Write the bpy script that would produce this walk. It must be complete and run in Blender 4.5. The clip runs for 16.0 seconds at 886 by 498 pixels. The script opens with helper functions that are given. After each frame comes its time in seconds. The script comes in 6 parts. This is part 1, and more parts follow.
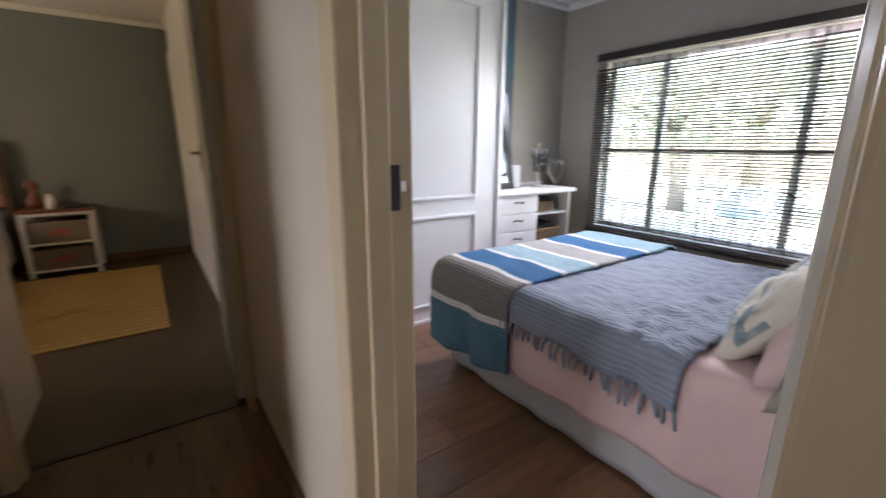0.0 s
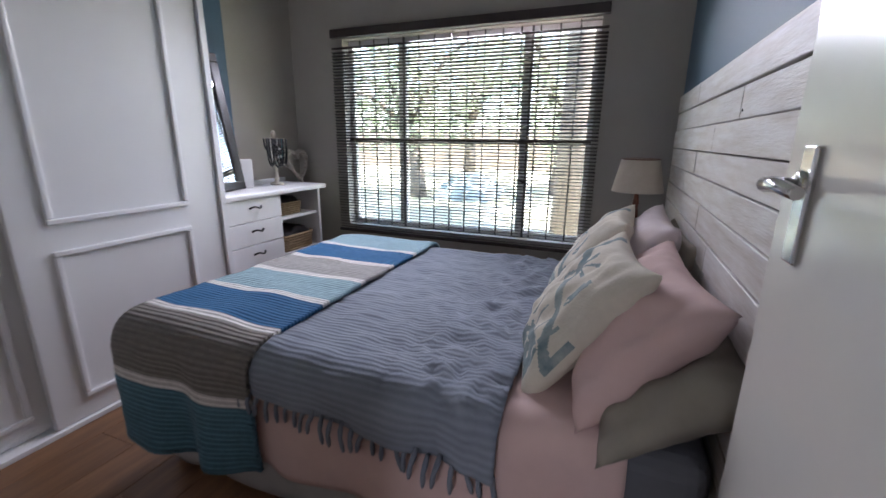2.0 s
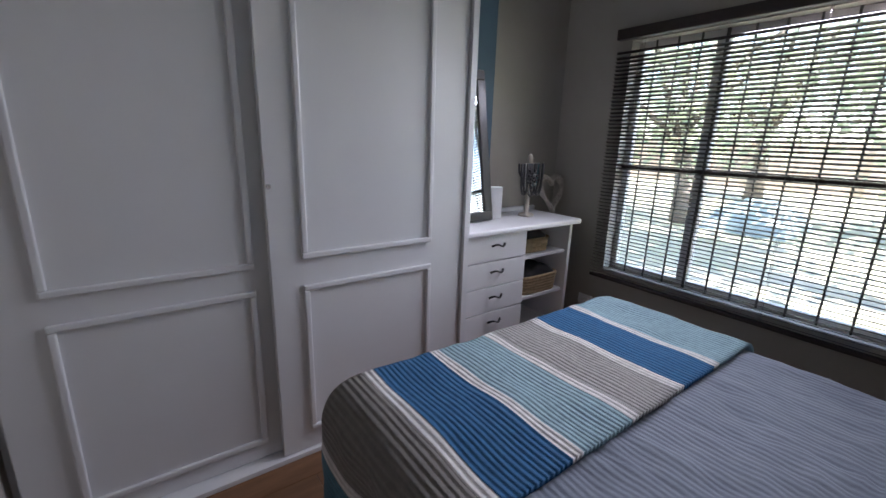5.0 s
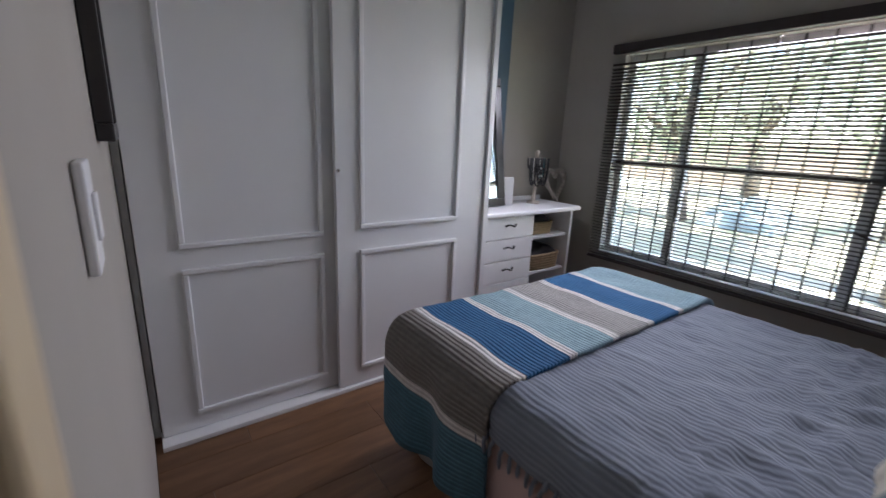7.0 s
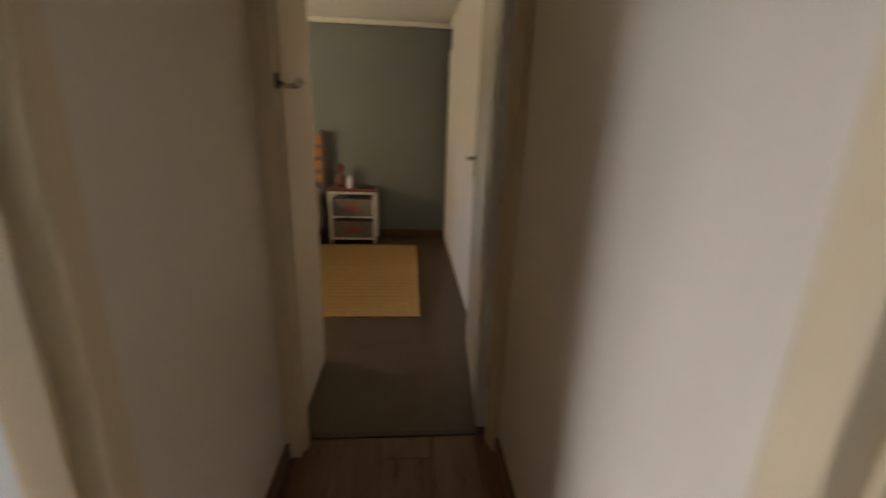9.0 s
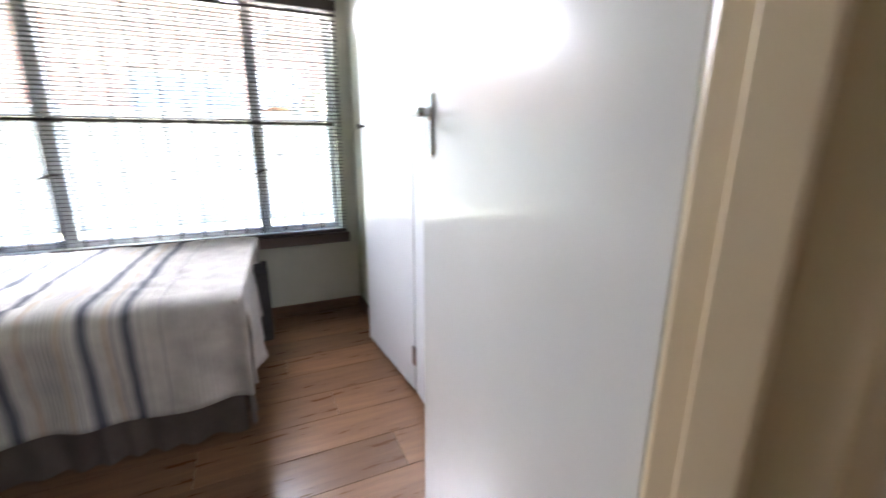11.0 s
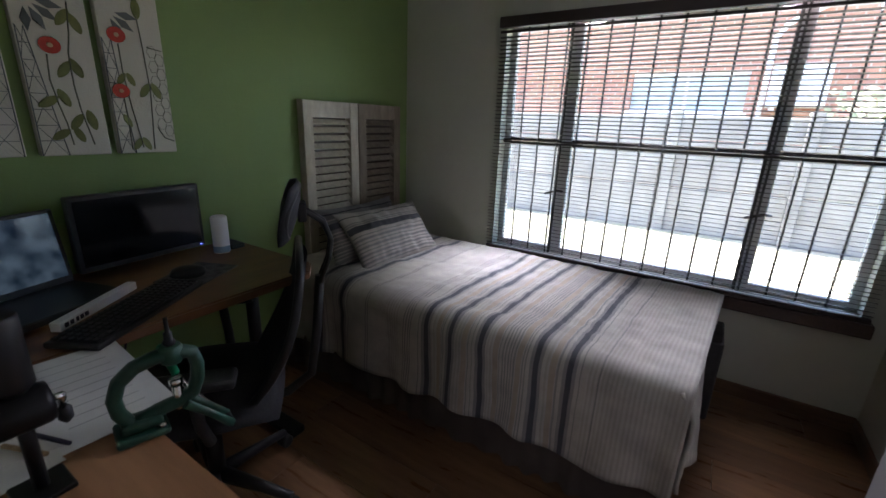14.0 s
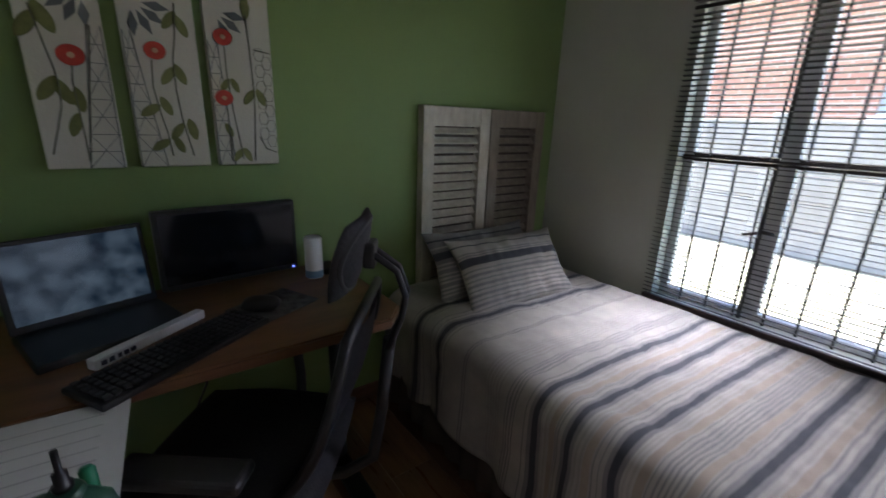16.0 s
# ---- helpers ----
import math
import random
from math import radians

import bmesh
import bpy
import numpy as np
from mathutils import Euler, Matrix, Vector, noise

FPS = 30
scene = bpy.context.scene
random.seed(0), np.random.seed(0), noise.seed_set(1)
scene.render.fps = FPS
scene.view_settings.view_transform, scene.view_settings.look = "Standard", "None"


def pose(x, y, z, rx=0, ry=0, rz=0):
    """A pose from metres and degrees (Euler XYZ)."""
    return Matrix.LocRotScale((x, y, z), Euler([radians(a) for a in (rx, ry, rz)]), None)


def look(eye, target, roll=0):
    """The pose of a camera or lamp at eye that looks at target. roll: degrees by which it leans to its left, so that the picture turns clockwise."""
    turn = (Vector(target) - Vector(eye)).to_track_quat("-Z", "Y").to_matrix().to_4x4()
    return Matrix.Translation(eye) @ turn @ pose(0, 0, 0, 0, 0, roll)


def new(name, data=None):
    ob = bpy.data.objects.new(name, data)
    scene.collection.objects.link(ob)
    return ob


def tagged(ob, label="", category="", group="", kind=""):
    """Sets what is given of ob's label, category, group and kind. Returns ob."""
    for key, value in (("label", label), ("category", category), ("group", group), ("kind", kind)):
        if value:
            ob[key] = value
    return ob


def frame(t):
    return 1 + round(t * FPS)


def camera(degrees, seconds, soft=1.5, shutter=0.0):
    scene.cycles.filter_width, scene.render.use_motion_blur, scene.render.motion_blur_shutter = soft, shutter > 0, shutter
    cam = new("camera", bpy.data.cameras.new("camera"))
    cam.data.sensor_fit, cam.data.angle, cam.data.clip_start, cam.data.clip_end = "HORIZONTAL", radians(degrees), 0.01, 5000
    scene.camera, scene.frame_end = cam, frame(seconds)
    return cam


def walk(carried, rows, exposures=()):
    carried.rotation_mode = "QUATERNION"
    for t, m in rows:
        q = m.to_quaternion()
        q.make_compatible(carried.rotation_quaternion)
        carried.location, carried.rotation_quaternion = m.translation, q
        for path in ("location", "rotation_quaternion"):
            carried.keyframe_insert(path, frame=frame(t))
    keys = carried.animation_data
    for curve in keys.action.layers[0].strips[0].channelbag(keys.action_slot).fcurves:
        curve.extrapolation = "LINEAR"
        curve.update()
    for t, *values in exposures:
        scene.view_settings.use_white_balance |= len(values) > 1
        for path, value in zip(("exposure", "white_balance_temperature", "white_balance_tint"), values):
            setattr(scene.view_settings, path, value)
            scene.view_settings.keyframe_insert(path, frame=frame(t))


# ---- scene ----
cam = camera(93.1, 16.0, shutter=0.5)
PATH = [
    (0, (-0.331, 0.365, 1.164), (0.783, 1.955, 0.687), 0.3),
    (0.5, (-0.291, 0.463, 1.159), (1.185, 1.72, 0.667), 0.3),
    (1, (-0.17, 0.536, 1.145), (1.5, 1.521, 0.65), 0.3),
    (1.5, (-0.039, 0.611, 1.131), (1.696, 1.471, 0.631), 0.5),
    (2, (0.092, 0.683, 1.147), (1.887, 1.406, 0.642), 0.6),
    (2.5, (0.205, 0.725, 1.166), (2.014, 1.408, 0.655), 0.7),
    (3, (0.27, 0.819, 1.205), (2.049, 1.58, 0.699), 0.9),
    (3.5, (0.361, 0.939, 1.23), (2.055, 1.872, 0.722), 1.2),
    (4, (0.477, 1.027, 1.243), (2.025, 2.188, 0.735), 1.2),
    (4.5, (0.521, 1.11, 1.255), (1.817, 2.549, 0.754), 1.5),
    (4.7, (0.512, 1.126, 1.259), (1.694, 2.66, 0.758), 1.5),
    (6.8, (0.185, 0.902, 1.244), (1.286, 2.492, 0.736), 2.3),
    (7, (0.136, 0.847, 1.244), (1.284, 2.403, 0.734), 2.5),
    (7.5, (-0.011, 0.739, 1.256), (1.189, 2.251, 0.737), 2.5),
    (8, (-0.188, 0.719, 1.234), (0.98, 2.262, 0.731), 2.0),
    (8.5, (-0.302, 0.725, 1.304), (0.49, 2.478, 0.757), 1.7),
    (9, (-0.422, 0.793, 1.274), (-0.257, 2.706, 0.714), 1.9),
    (9.5, (-0.541, 0.828, 1.287), (-0.995, 2.686, 0.702), 1.7),
    (10, (-0.703, 0.835, 1.268), (-1.662, 2.493, 0.695), 1.5),
    (10.2, (-0.698, 0.889, 1.232), (-1.863, 2.42, 0.682), 0.8),
    (12.3, (-0.975, 1.079, 1.064), (-2.823, 0.576, 0.488), 1.4),
    (12.5, (-0.977, 1.081, 1.081), (-2.776, 0.424, 0.503), 1.4),
    (13, (-1.0, 1.068, 1.155), (-2.696, 0.179, 0.577), 1.6),
    (13.5, (-1.041, 1.003, 1.252), (-2.676, 0.009, 0.669), 1.9),
    (14, (-1.091, 0.896, 1.297), (-2.708, -0.128, 0.715), 2.1),
    (14.5, (-1.186, 0.841, 1.284), (-2.764, -0.245, 0.707), 2.0),
    (15, (-1.307, 0.762, 1.269), (-2.769, -0.476, 0.693), 1.9),
    (15.5, (-1.455, 0.71, 1.245), (-2.776, -0.684, 0.69), 1.6),
    (16, (-1.513, 0.675, 1.309), (-2.663, -0.856, 0.731), 2.1),
]
EXPO = [(0.0, 4.45, 6300, 11), (1.5, 3.93, 6250, 12), (2.0, 3.62, 6200, 12), (3.0, 3.38, 6150, 12), (4.5, 3.05, 6150, 12), (7.0, 3.3, 6250, 12), (8.0, 3.3, 6300, 11), (8.5, 3.6, 6350, 9), (9.0, 4.7, 6350, 7), (9.5, 5.1, 6300, 6), (10.2, 5.4, 6250, 7),
        (12.3, 3.5, 6100, 13), (13.5, 3.25, 6150, 14), (16.0, 3.25, 6150, 14)]
SKY, SUN = 0.15, 5.0
LAMP1, LAMP2, LAMP3 = 2.15, 1.62, 0.88
walk(cam, [(t, look(eye, target, roll)) for t, eye, target, roll in PATH], EXPO)
# ---- body ----
# world, sun and exposure
world = bpy.data.worlds.new("daylight")
scene.world = world
world.use_nodes = True
wn = world.node_tree.nodes
sky = wn.new("ShaderNodeTexSky")
sky.sky_type = "NISHITA"
sky.sun_disc = False
sky.sun_elevation = radians(62)
sky.sun_rotation = radians(160)
wn["Background"].inputs["Strength"].default_value = SKY
world.node_tree.links.new(sky.outputs["Color"], wn["Background"].inputs["Color"])
sun_data = bpy.data.lights.new("sun", "SUN")
sun_data.energy = SUN
sun_data.angle = radians(0.5)
sun_data.color = (1.0, 0.95, 0.88)
sun = new("sun", sun_data)
sun.matrix_world = look((0, 0, 30), (2, 8, 30 - 17))


def window_fill_lamp(x, y, z, along, high, watts, target, colour=(0.93, 0.97, 1.0), spread=180):
    d = bpy.data.lights.new("window_fill_lamp", "AREA")
    d.shape, d.size, d.size_y, d.energy, d.color = "RECTANGLE", along, high, watts, colour
    d.spread = radians(spread)
    o = new("window_fill_lamp", d)
    o.matrix_world = look((x, y, z), target)


# added lamps standing in for daylight at the clear strip above each blind's slats
window_fill_lamp(2.765, 1.695, 1.779, 1.60, 0.045, LAMP1, (1.3, 1.6, 0.5), (0.90, 0.875, 1.0), 110)
window_fill_lamp(-3.452, 1.02, 1.79, 0.95, 0.025, LAMP2, (-2.2, 1.34, 0.8), (0.90, 0.89, 1.0), 92)
# second study lamp, added to brighten the bed
window_fill_lamp(-3.452, 0.25, 1.79, 0.85, 0.025, LAMP2 * 0.62, (-3.05, 0.3, 0.5), (0.90, 0.89, 1.0), 54)
# warm lamp added at the far bedroom's unseen window, tints the corridor
window_fill_lamp(-3.02, 4.05, 1.4, 0.64, 0.55, LAMP3, (0, 4.3, 1.0), (1.0, 0.66, 0.32))

# ---- materials ----
def material(name, col, rough=0.6, metal=0.0, col2=None, scale=6.0, stretch=(1, 1, 1), bump=0.0, bscale=60.0, gloss=0.0, detail=4.0, vary=0.0, coord="Object"):
    m = bpy.data.materials.new(name)
    m.use_nodes = True
    nt = m.node_tree
    n, l = nt.nodes, nt.links
    b = n["Principled BSDF"]
    b.inputs["Roughness"].default_value = rough
    b.inputs["Metallic"].default_value = metal
    b.inputs["Coat Weight"].default_value = gloss
    b.inputs["Coat Roughness"].default_value = 0.12
    tc = n.new("ShaderNodeTexCoord")
    mp = n.new("ShaderNodeMapping")
    mp.inputs["Scale"].default_value = stretch
    l.new(tc.outputs[coord], mp.inputs["Vector"])
    c2 = col2 or tuple(c * 0.82 for c in col)
    tex = n.new("ShaderNodeTexNoise")
    tex.inputs["Scale"].default_value = scale
    tex.inputs["Detail"].default_value = detail
    tex.inputs["Roughness"].default_value = 0.62
    l.new(mp.outputs["Vector"], tex.inputs["Vector"])
    ramp = n.new("ShaderNodeValToRGB")
    ramp.color_ramp.elements[0].position = 0.33
    ramp.color_ramp.elements[1].position = 0.68
    ramp.color_ramp.elements[0].color = (*c2, 1)
    ramp.color_ramp.elements[1].color = (*col, 1)
    l.new(tex.outputs["Fac"], ramp.inputs["Fac"])
    out = ramp.outputs["Color"]
    if vary:
        info = n.new("ShaderNodeObjectInfo")
        hsv = n.new("ShaderNodeHueSaturation")
        mr = n.new("ShaderNodeMapRange")
        mr.inputs["To Min"].default_value = 1 - vary
        mr.inputs["To Max"].default_value = 1 + vary
        l.new(info.outputs["Random"], mr.inputs["Value"])
        l.new(mr.outputs["Result"], hsv.inputs["Value"])
        l.new(out, hsv.inputs["Color"])
        out = hsv.outputs["Color"]
    l.new(out, b.inputs["Base Color"])
    rr = n.new("ShaderNodeMapRange")
    rr.inputs["To Min"].default_value = max(0.02, rough - 0.08)
    rr.inputs["To Max"].default_value = min(1, rough + 0.08)
    l.new(tex.outputs["Fac"], rr.inputs["Value"])
    l.new(rr.outputs["Result"], b.inputs["Roughness"])
    if bump:
        t2 = n.new("ShaderNodeTexNoise")
        t2.inputs["Scale"].default_value = bscale
        t2.inputs["Detail"].default_value = 3
        l.new(mp.outputs["Vector"], t2.inputs["Vector"])
        bp = n.new("ShaderNodeBump")
        bp.inputs["Strength"].default_value = bump
        bp.inputs["Distance"].default_value = 0.004
        l.new(t2.outputs["Fac"], bp.inputs["Height"])
        l.new(bp.outputs["Normal"], b.inputs["Normal"])
    return m


def ribbed(m, freq, strength, axis=0, dist=0.004, warp=1.0):
    """Adds woven ribs, counted per metre of cloth, to a material, with groove shade multiplied into its colour."""
    nt = m.node_tree
    n, l = nt.nodes, nt.links
    uv = n.new("ShaderNodeUVMap")
    mp = n.new("ShaderNodeMapping")
    mp.inputs["Scale"].default_value = (freq, 0.6, 1) if axis == 0 else (0.6, freq, 1)
    l.new(uv.outputs["UV"], mp.inputs["Vector"])
    w = n.new("ShaderNodeTexWave")
    w.bands_direction = "X" if axis == 0 else "Y"
    w.inputs["Scale"].default_value = 0.314
    w.inputs["Distortion"].default_value = warp
    w.inputs["Detail"].default_value = 2
    w.inputs["Detail Scale"].default_value = 2.0
    l.new(mp.outputs["Vector"], w.inputs["Vector"])
    bp = n.new("ShaderNodeBump")
    bp.inputs["Strength"].default_value = strength
    bp.inputs["Distance"].default_value = dist
    l.new(w.outputs["Fac"], bp.inputs["Height"])
    b = n["Principled BSDF"]
    old = b.inputs["Normal"].links
    if old:
        l.new(old[0].from_socket, bp.inputs["Normal"])
    l.new(bp.outputs["Normal"], b.inputs["Normal"])
    # rib groove shade put into the base colour; also draws oat_line's fine lines
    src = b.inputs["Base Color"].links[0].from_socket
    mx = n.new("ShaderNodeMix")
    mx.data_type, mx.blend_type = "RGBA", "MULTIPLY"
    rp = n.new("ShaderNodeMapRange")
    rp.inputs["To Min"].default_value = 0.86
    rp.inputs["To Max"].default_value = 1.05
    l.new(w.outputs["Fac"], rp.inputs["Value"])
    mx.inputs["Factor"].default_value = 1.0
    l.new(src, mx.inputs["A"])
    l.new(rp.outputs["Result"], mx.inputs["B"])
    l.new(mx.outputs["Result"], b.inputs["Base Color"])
    return m


def glass_material(name):
    m = bpy.data.materials.new(name)
    m.use_nodes = True
    b = m.node_tree.nodes["Principled BSDF"]
    b.inputs["Transmission Weight"].default_value = 1.0
    b.inputs["Roughness"].default_value = 0.0
    b.inputs["IOR"].default_value = 1.02
    b.inputs["Base Color"].default_value = (0.97, 0.98, 0.97, 1)
    return m


taupe = material("taupe wall paint", (0.40, 0.375, 0.33), 0.75, col2=(0.37, 0.345, 0.30), scale=2.5, bump=0.12, bscale=90)
blue = material("slate blue wall paint", (0.085, 0.155, 0.22), 0.6, col2=(0.075, 0.135, 0.195), scale=2, bump=0.12, bscale=90)
cream = material("cream wall paint", (0.69, 0.61, 0.49), 0.5, col2=(0.65, 0.57, 0.45), scale=2.2, bump=0.1, bscale=80)
green = material("leaf green wall paint", (0.20, 0.29, 0.10), 0.65, col2=(0.18, 0.265, 0.09), scale=2, bump=0.12, bscale=90)
stone_paint = material("pale stone wall paint", (0.52, 0.52, 0.44), 0.7, col2=(0.48, 0.48, 0.40), scale=2, bump=0.12, bscale=90)
grey_wall = material("grey blue wall paint", (0.19, 0.215, 0.22), 0.7, col2=(0.17, 0.195, 0.2), scale=2, bump=0.12, bscale=90)
white_ceiling = material("white ceiling paint", (0.78, 0.78, 0.76), 0.8, col2=(0.74, 0.74, 0.72), scale=2)
frame_cream = material("cream gloss enamel", (0.66, 0.54, 0.35), 0.35, col2=(0.61, 0.49, 0.31), scale=3, bump=0.05)
white_door = material("white gloss door enamel", (0.76, 0.75, 0.70), 0.23, col2=(0.72, 0.71, 0.66), scale=1.6, bump=0.16, bscale=14, gloss=0.4)
white_cup = material("white satin cupboard paint", (0.78, 0.79, 0.80), 0.32, col2=(0.74, 0.75, 0.76), scale=1.5, bump=0.05, bscale=20)
white_lac = material("white painted board", (0.80, 0.80, 0.81), 0.38, col2=(0.76, 0.76, 0.77), scale=3, bump=0.05)
brown_alu = material("dark brown lacquered metal", (0.045, 0.032, 0.028), 0.38, col2=(0.036, 0.026, 0.023), scale=8)
brown_wood = material("dark brown painted timber", (0.07, 0.042, 0.032), 0.45, col2=(0.05, 0.03, 0.024), scale=5, stretch=(1, 12, 12))
steel_paint = material("pale grey painted steel", (0.78, 0.77, 0.76), 0.5)
bar_paint = material("dark painted steel bar", (0.10, 0.095, 0.09), 0.5)
plank_mat = material("oak laminate board", (0.23, 0.122, 0.062), 0.32, col2=(0.135, 0.068, 0.034), scale=2.6, stretch=(1.0, 9, 9), bump=0.08, bscale=40, vary=0.22, detail=7)
plank_mat_y = material("oak laminate board crosswise", (0.21, 0.112, 0.057), 0.29, col2=(0.125, 0.063, 0.031), scale=2.6, stretch=(9, 1.0, 9), bump=0.08, bscale=40, vary=0.22, detail=7)
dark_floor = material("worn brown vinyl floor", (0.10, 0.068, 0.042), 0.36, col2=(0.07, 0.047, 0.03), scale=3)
skirt_mat = material("stained timber skirting", (0.16, 0.085, 0.045), 0.45, col2=(0.11, 0.058, 0.03), scale=4, stretch=(1, 1, 10))
screed = material("grey screed", (0.1, 0.08, 0.06), 0.9)
plaster_out = material("outer plaster", (0.5, 0.45, 0.4), 0.9)
chrome = material("brushed chrome", (0.72, 0.72, 0.72), 0.18, 1.0)
black_iron = material("black iron", (0.02, 0.02, 0.022), 0.4, 0.6)
black_plastic = material("black plastic", (0.018, 0.018, 0.02), 0.42)
glass = glass_material("clear window glass")


# ---- geometry helpers ----
def bm_box(bm, x0, y0, z0, x1, y1, z1, bevel=0.0, seg=2, mi=0):
    vs = [bm.verts.new(p) for p in ((x0, y0, z0), (x1, y0, z0), (x1, y1, z0), (x0, y1, z0), (x0, y0, z1), (x1, y0, z1), (x1, y1, z1), (x0, y1, z1))]
    fs = [bm.faces.new([vs[i] for i in q]) for q in ((3, 2, 1, 0), (4, 5, 6, 7), (0, 1, 5, 4), (1, 2, 6, 5), (2, 3, 7, 6), (3, 0, 4, 7))]
    for f in fs:
        f.material_index = mi
    if bevel:
        es = list({e for f in fs for e in f.edges})
        bmesh.ops.bevel(bm, geom=es, offset=bevel, segments=seg, affect="EDGES", profile=0.5)
    return bm


def box(x0, y0, z0, x1, y1, z1, bevel=0.0, seg=2):
    return bm_box(bmesh.new(), x0, y0, z0, x1, y1, z1, bevel, seg)


def lathe(profile, n=24, at=(0, 0, 0), cap=True):
    """A turned body from (radius, height) pairs."""
    bm = bmesh.new()
    rings = []
    for r, z in profile:
        rings.append([bm.verts.new((at[0] + r * math.cos(2 * math.pi * i / n), at[1] + r * math.sin(2 * math.pi * i / n), at[2] + z)) for i in range(n)])
    for a, b in zip(rings, rings[1:]):
        for i in range(n):
            f = bm.faces.new((a[i], a[(i + 1) % n], b[(i + 1) % n], b[i]))
            f.smooth = True
    if cap:
        bm.faces.new(rings[0][::-1])
        bm.faces.new(rings[-1])
    return bm


def tube(points, r, n=8, bm=None, closed=False):
    """A round bar along points; r is a radius or one per point."""
    bm = bm or bmesh.new()
    pts = [Vector(p) for p in points]
    rs = r if isinstance(r, (list, tuple)) else [r] * len(pts)
    rings = []
    ref = None
    for i, p in enumerate(pts):
        a, b = pts[max(0, i - 1)], pts[min(len(pts) - 1, i + 1)]
        if closed:
            a, b = pts[i - 1], pts[(i + 1) % len(pts)]
        d = (b - a).normalized()
        if ref is None:
            ref = d.orthogonal().normalized()
        u = (ref - d * ref.dot(d)).normalized()
        ref = u
        v = d.cross(u)
        rings.append([bm.verts.new(p + rs[i] * (u * math.cos(2 * math.pi * k / n) + v * math.sin(2 * math.pi * k / n))) for k in range(n)])
    pairs = list(zip(rings, rings[1:])) + ([(rings[-1], rings[0])] if closed else [])
    for a, b in pairs:
        for k in range(n):
            f = bm.faces.new((a[k], a[(k + 1) % n], b[(k + 1) % n], b[k]))
            f.smooth = True
    if not closed:
        bm.faces.new(rings[0][::-1])
        bm.faces.new(rings[-1])
    return bm


def prism(outline, z0, z1, bevel=0.0):
    """An upright prism on an outline of (x, y)."""
    bm = bmesh.new()
    lo = [bm.verts.new((x, y, z0)) for x, y in outline]
    hi = [bm.verts.new((x, y, z1)) for x, y in outline]
    k = len(outline)
    fs = [bm.faces.new(lo[::-1]), bm.faces.new(hi)]
    for i in range(k):
        fs.append(bm.faces.new((lo[i], lo[(i + 1) % k], hi[(i + 1) % k], hi[i])))
    bmesh.ops.recalc_face_normals(bm, faces=fs)
    if bevel:
        bmesh.ops.bevel(bm, geom=list(fs[0].edges) + list(fs[1].edges), offset=bevel, segments=2, affect="EDGES")
    return bm


def mesh_of(name, bm, mats):
    me = bpy.data.meshes.new(name)
    bm.to_mesh(me)
    bm.free()
    for m in mats if isinstance(mats, (list, tuple)) else [mats]:
        me.materials.append(m)
    return me


def part(name, bm, mat, parent, label=""):
    ob = new(name, mesh_of(name, bm, mat))
    ob.parent = parent
    if parent is not None and parent.type == "EMPTY" and parent.parent is None:
        ob.matrix_parent_inverse = Matrix.Translation(-parent.location)
    elif parent is not None and parent.parent is not None and parent.parent.type == "EMPTY":
        pass
    return tagged(ob, label)


def structure(name, bm, mat, label):
    return tagged(new(name, mesh_of(name, bm, mat)), label, kind="structure")


def thing(name, label, category, at=(0, 0, 0), group="", m=None):
    """The empty at a thing's base. Parts are given in world metres, or about the base when a pose m is given."""
    ob = new(name)
    ob.empty_display_size = 0.05
    ob.location = at
    if m is not None:
        ob.matrix_basis = m
    return tagged(ob, label, category, group)


def local_part(name, bm, mat, parent, label=""):
    ob = new(name, mesh_of(name, bm, mat))
    ob.parent = parent
    return tagged(ob, label)


# ---- the large structure ----
H = 2.32      # ceiling height
DOOR_H = 2.0


def wall_with_openings(name, axis, a0, a1, t0, t1, openings, mat, label, top=H):
    """A wall along axis ('x' or 'y') from a0 to a1, between t0 and t1 across; openings are (from, to, low, high)."""
    bm = bmesh.new()

    def put(p0, p1, z0, z1):
        if p1 - p0 < 1e-4 or z1 - z0 < 1e-4:
            return
        if axis == "x":
            bm_box(bm, p0, t0, z0, p1, t1, z1)
        else:
            bm_box(bm, t0, p0, z0, t1, p1, z1)

    at = a0
    for o0, o1, z0, z1 in sorted(openings):
        put(at, o0, -0.1, top)
        put(o0, o1, -0.1, z0)
        put(o0, o1, z1, top)
        at = o1
    put(at, a1, -0.1, top)
    return structure(name, bm, mat, label)


# shared wall faces: the corridor face and the room face are separate leaves of one wall
D1 = (0.40, 1.078)    # doorway of the double bedroom
D2 = (0.57, 1.375)    # doorway of the study bedroom
W1 = (0.835, 2.555, 0.51, 1.815)
W2 = (-0.24, 1.54, 0.545, 1.84)
wall_with_openings("wall_corridor_east", "y", -1.6, 2.20, -0.05, 0.012, [(*D1, -0.1, DOOR_H)], cream, "cream painted corridor wall with a doorway")
wall_with_openings("wall_bedroom_west", "y", 0.3, 3.0, 0.012, 0.075, [(*D1, -0.1, DOOR_H)], taupe, "pale taupe bedroom wall beside the door")
wall_with_openings("wall_corridor_west", "y", -1.6, 2.20, -0.95, -0.89, [(*D2, -0.1, DOOR_H)], cream, "cream painted corridor wall opposite")
wall_with_openings("wall_study_east", "y", -1.05, 1.75, -1.005, -0.95, [(*D2, -0.1, DOOR_H)], stone_paint, "pale stone wall beside the study door")
wall_with_openings("wall_corridor_south", "x", -1.0, 0.07, -1.7, -1.6, [], cream, "cream wall closing the corridor")
wall_with_openings("wall_bedroom_south", "x", 0.075, 2.95, 0.285, 0.385, [], blue, "slate blue painted wall behind the headboard")
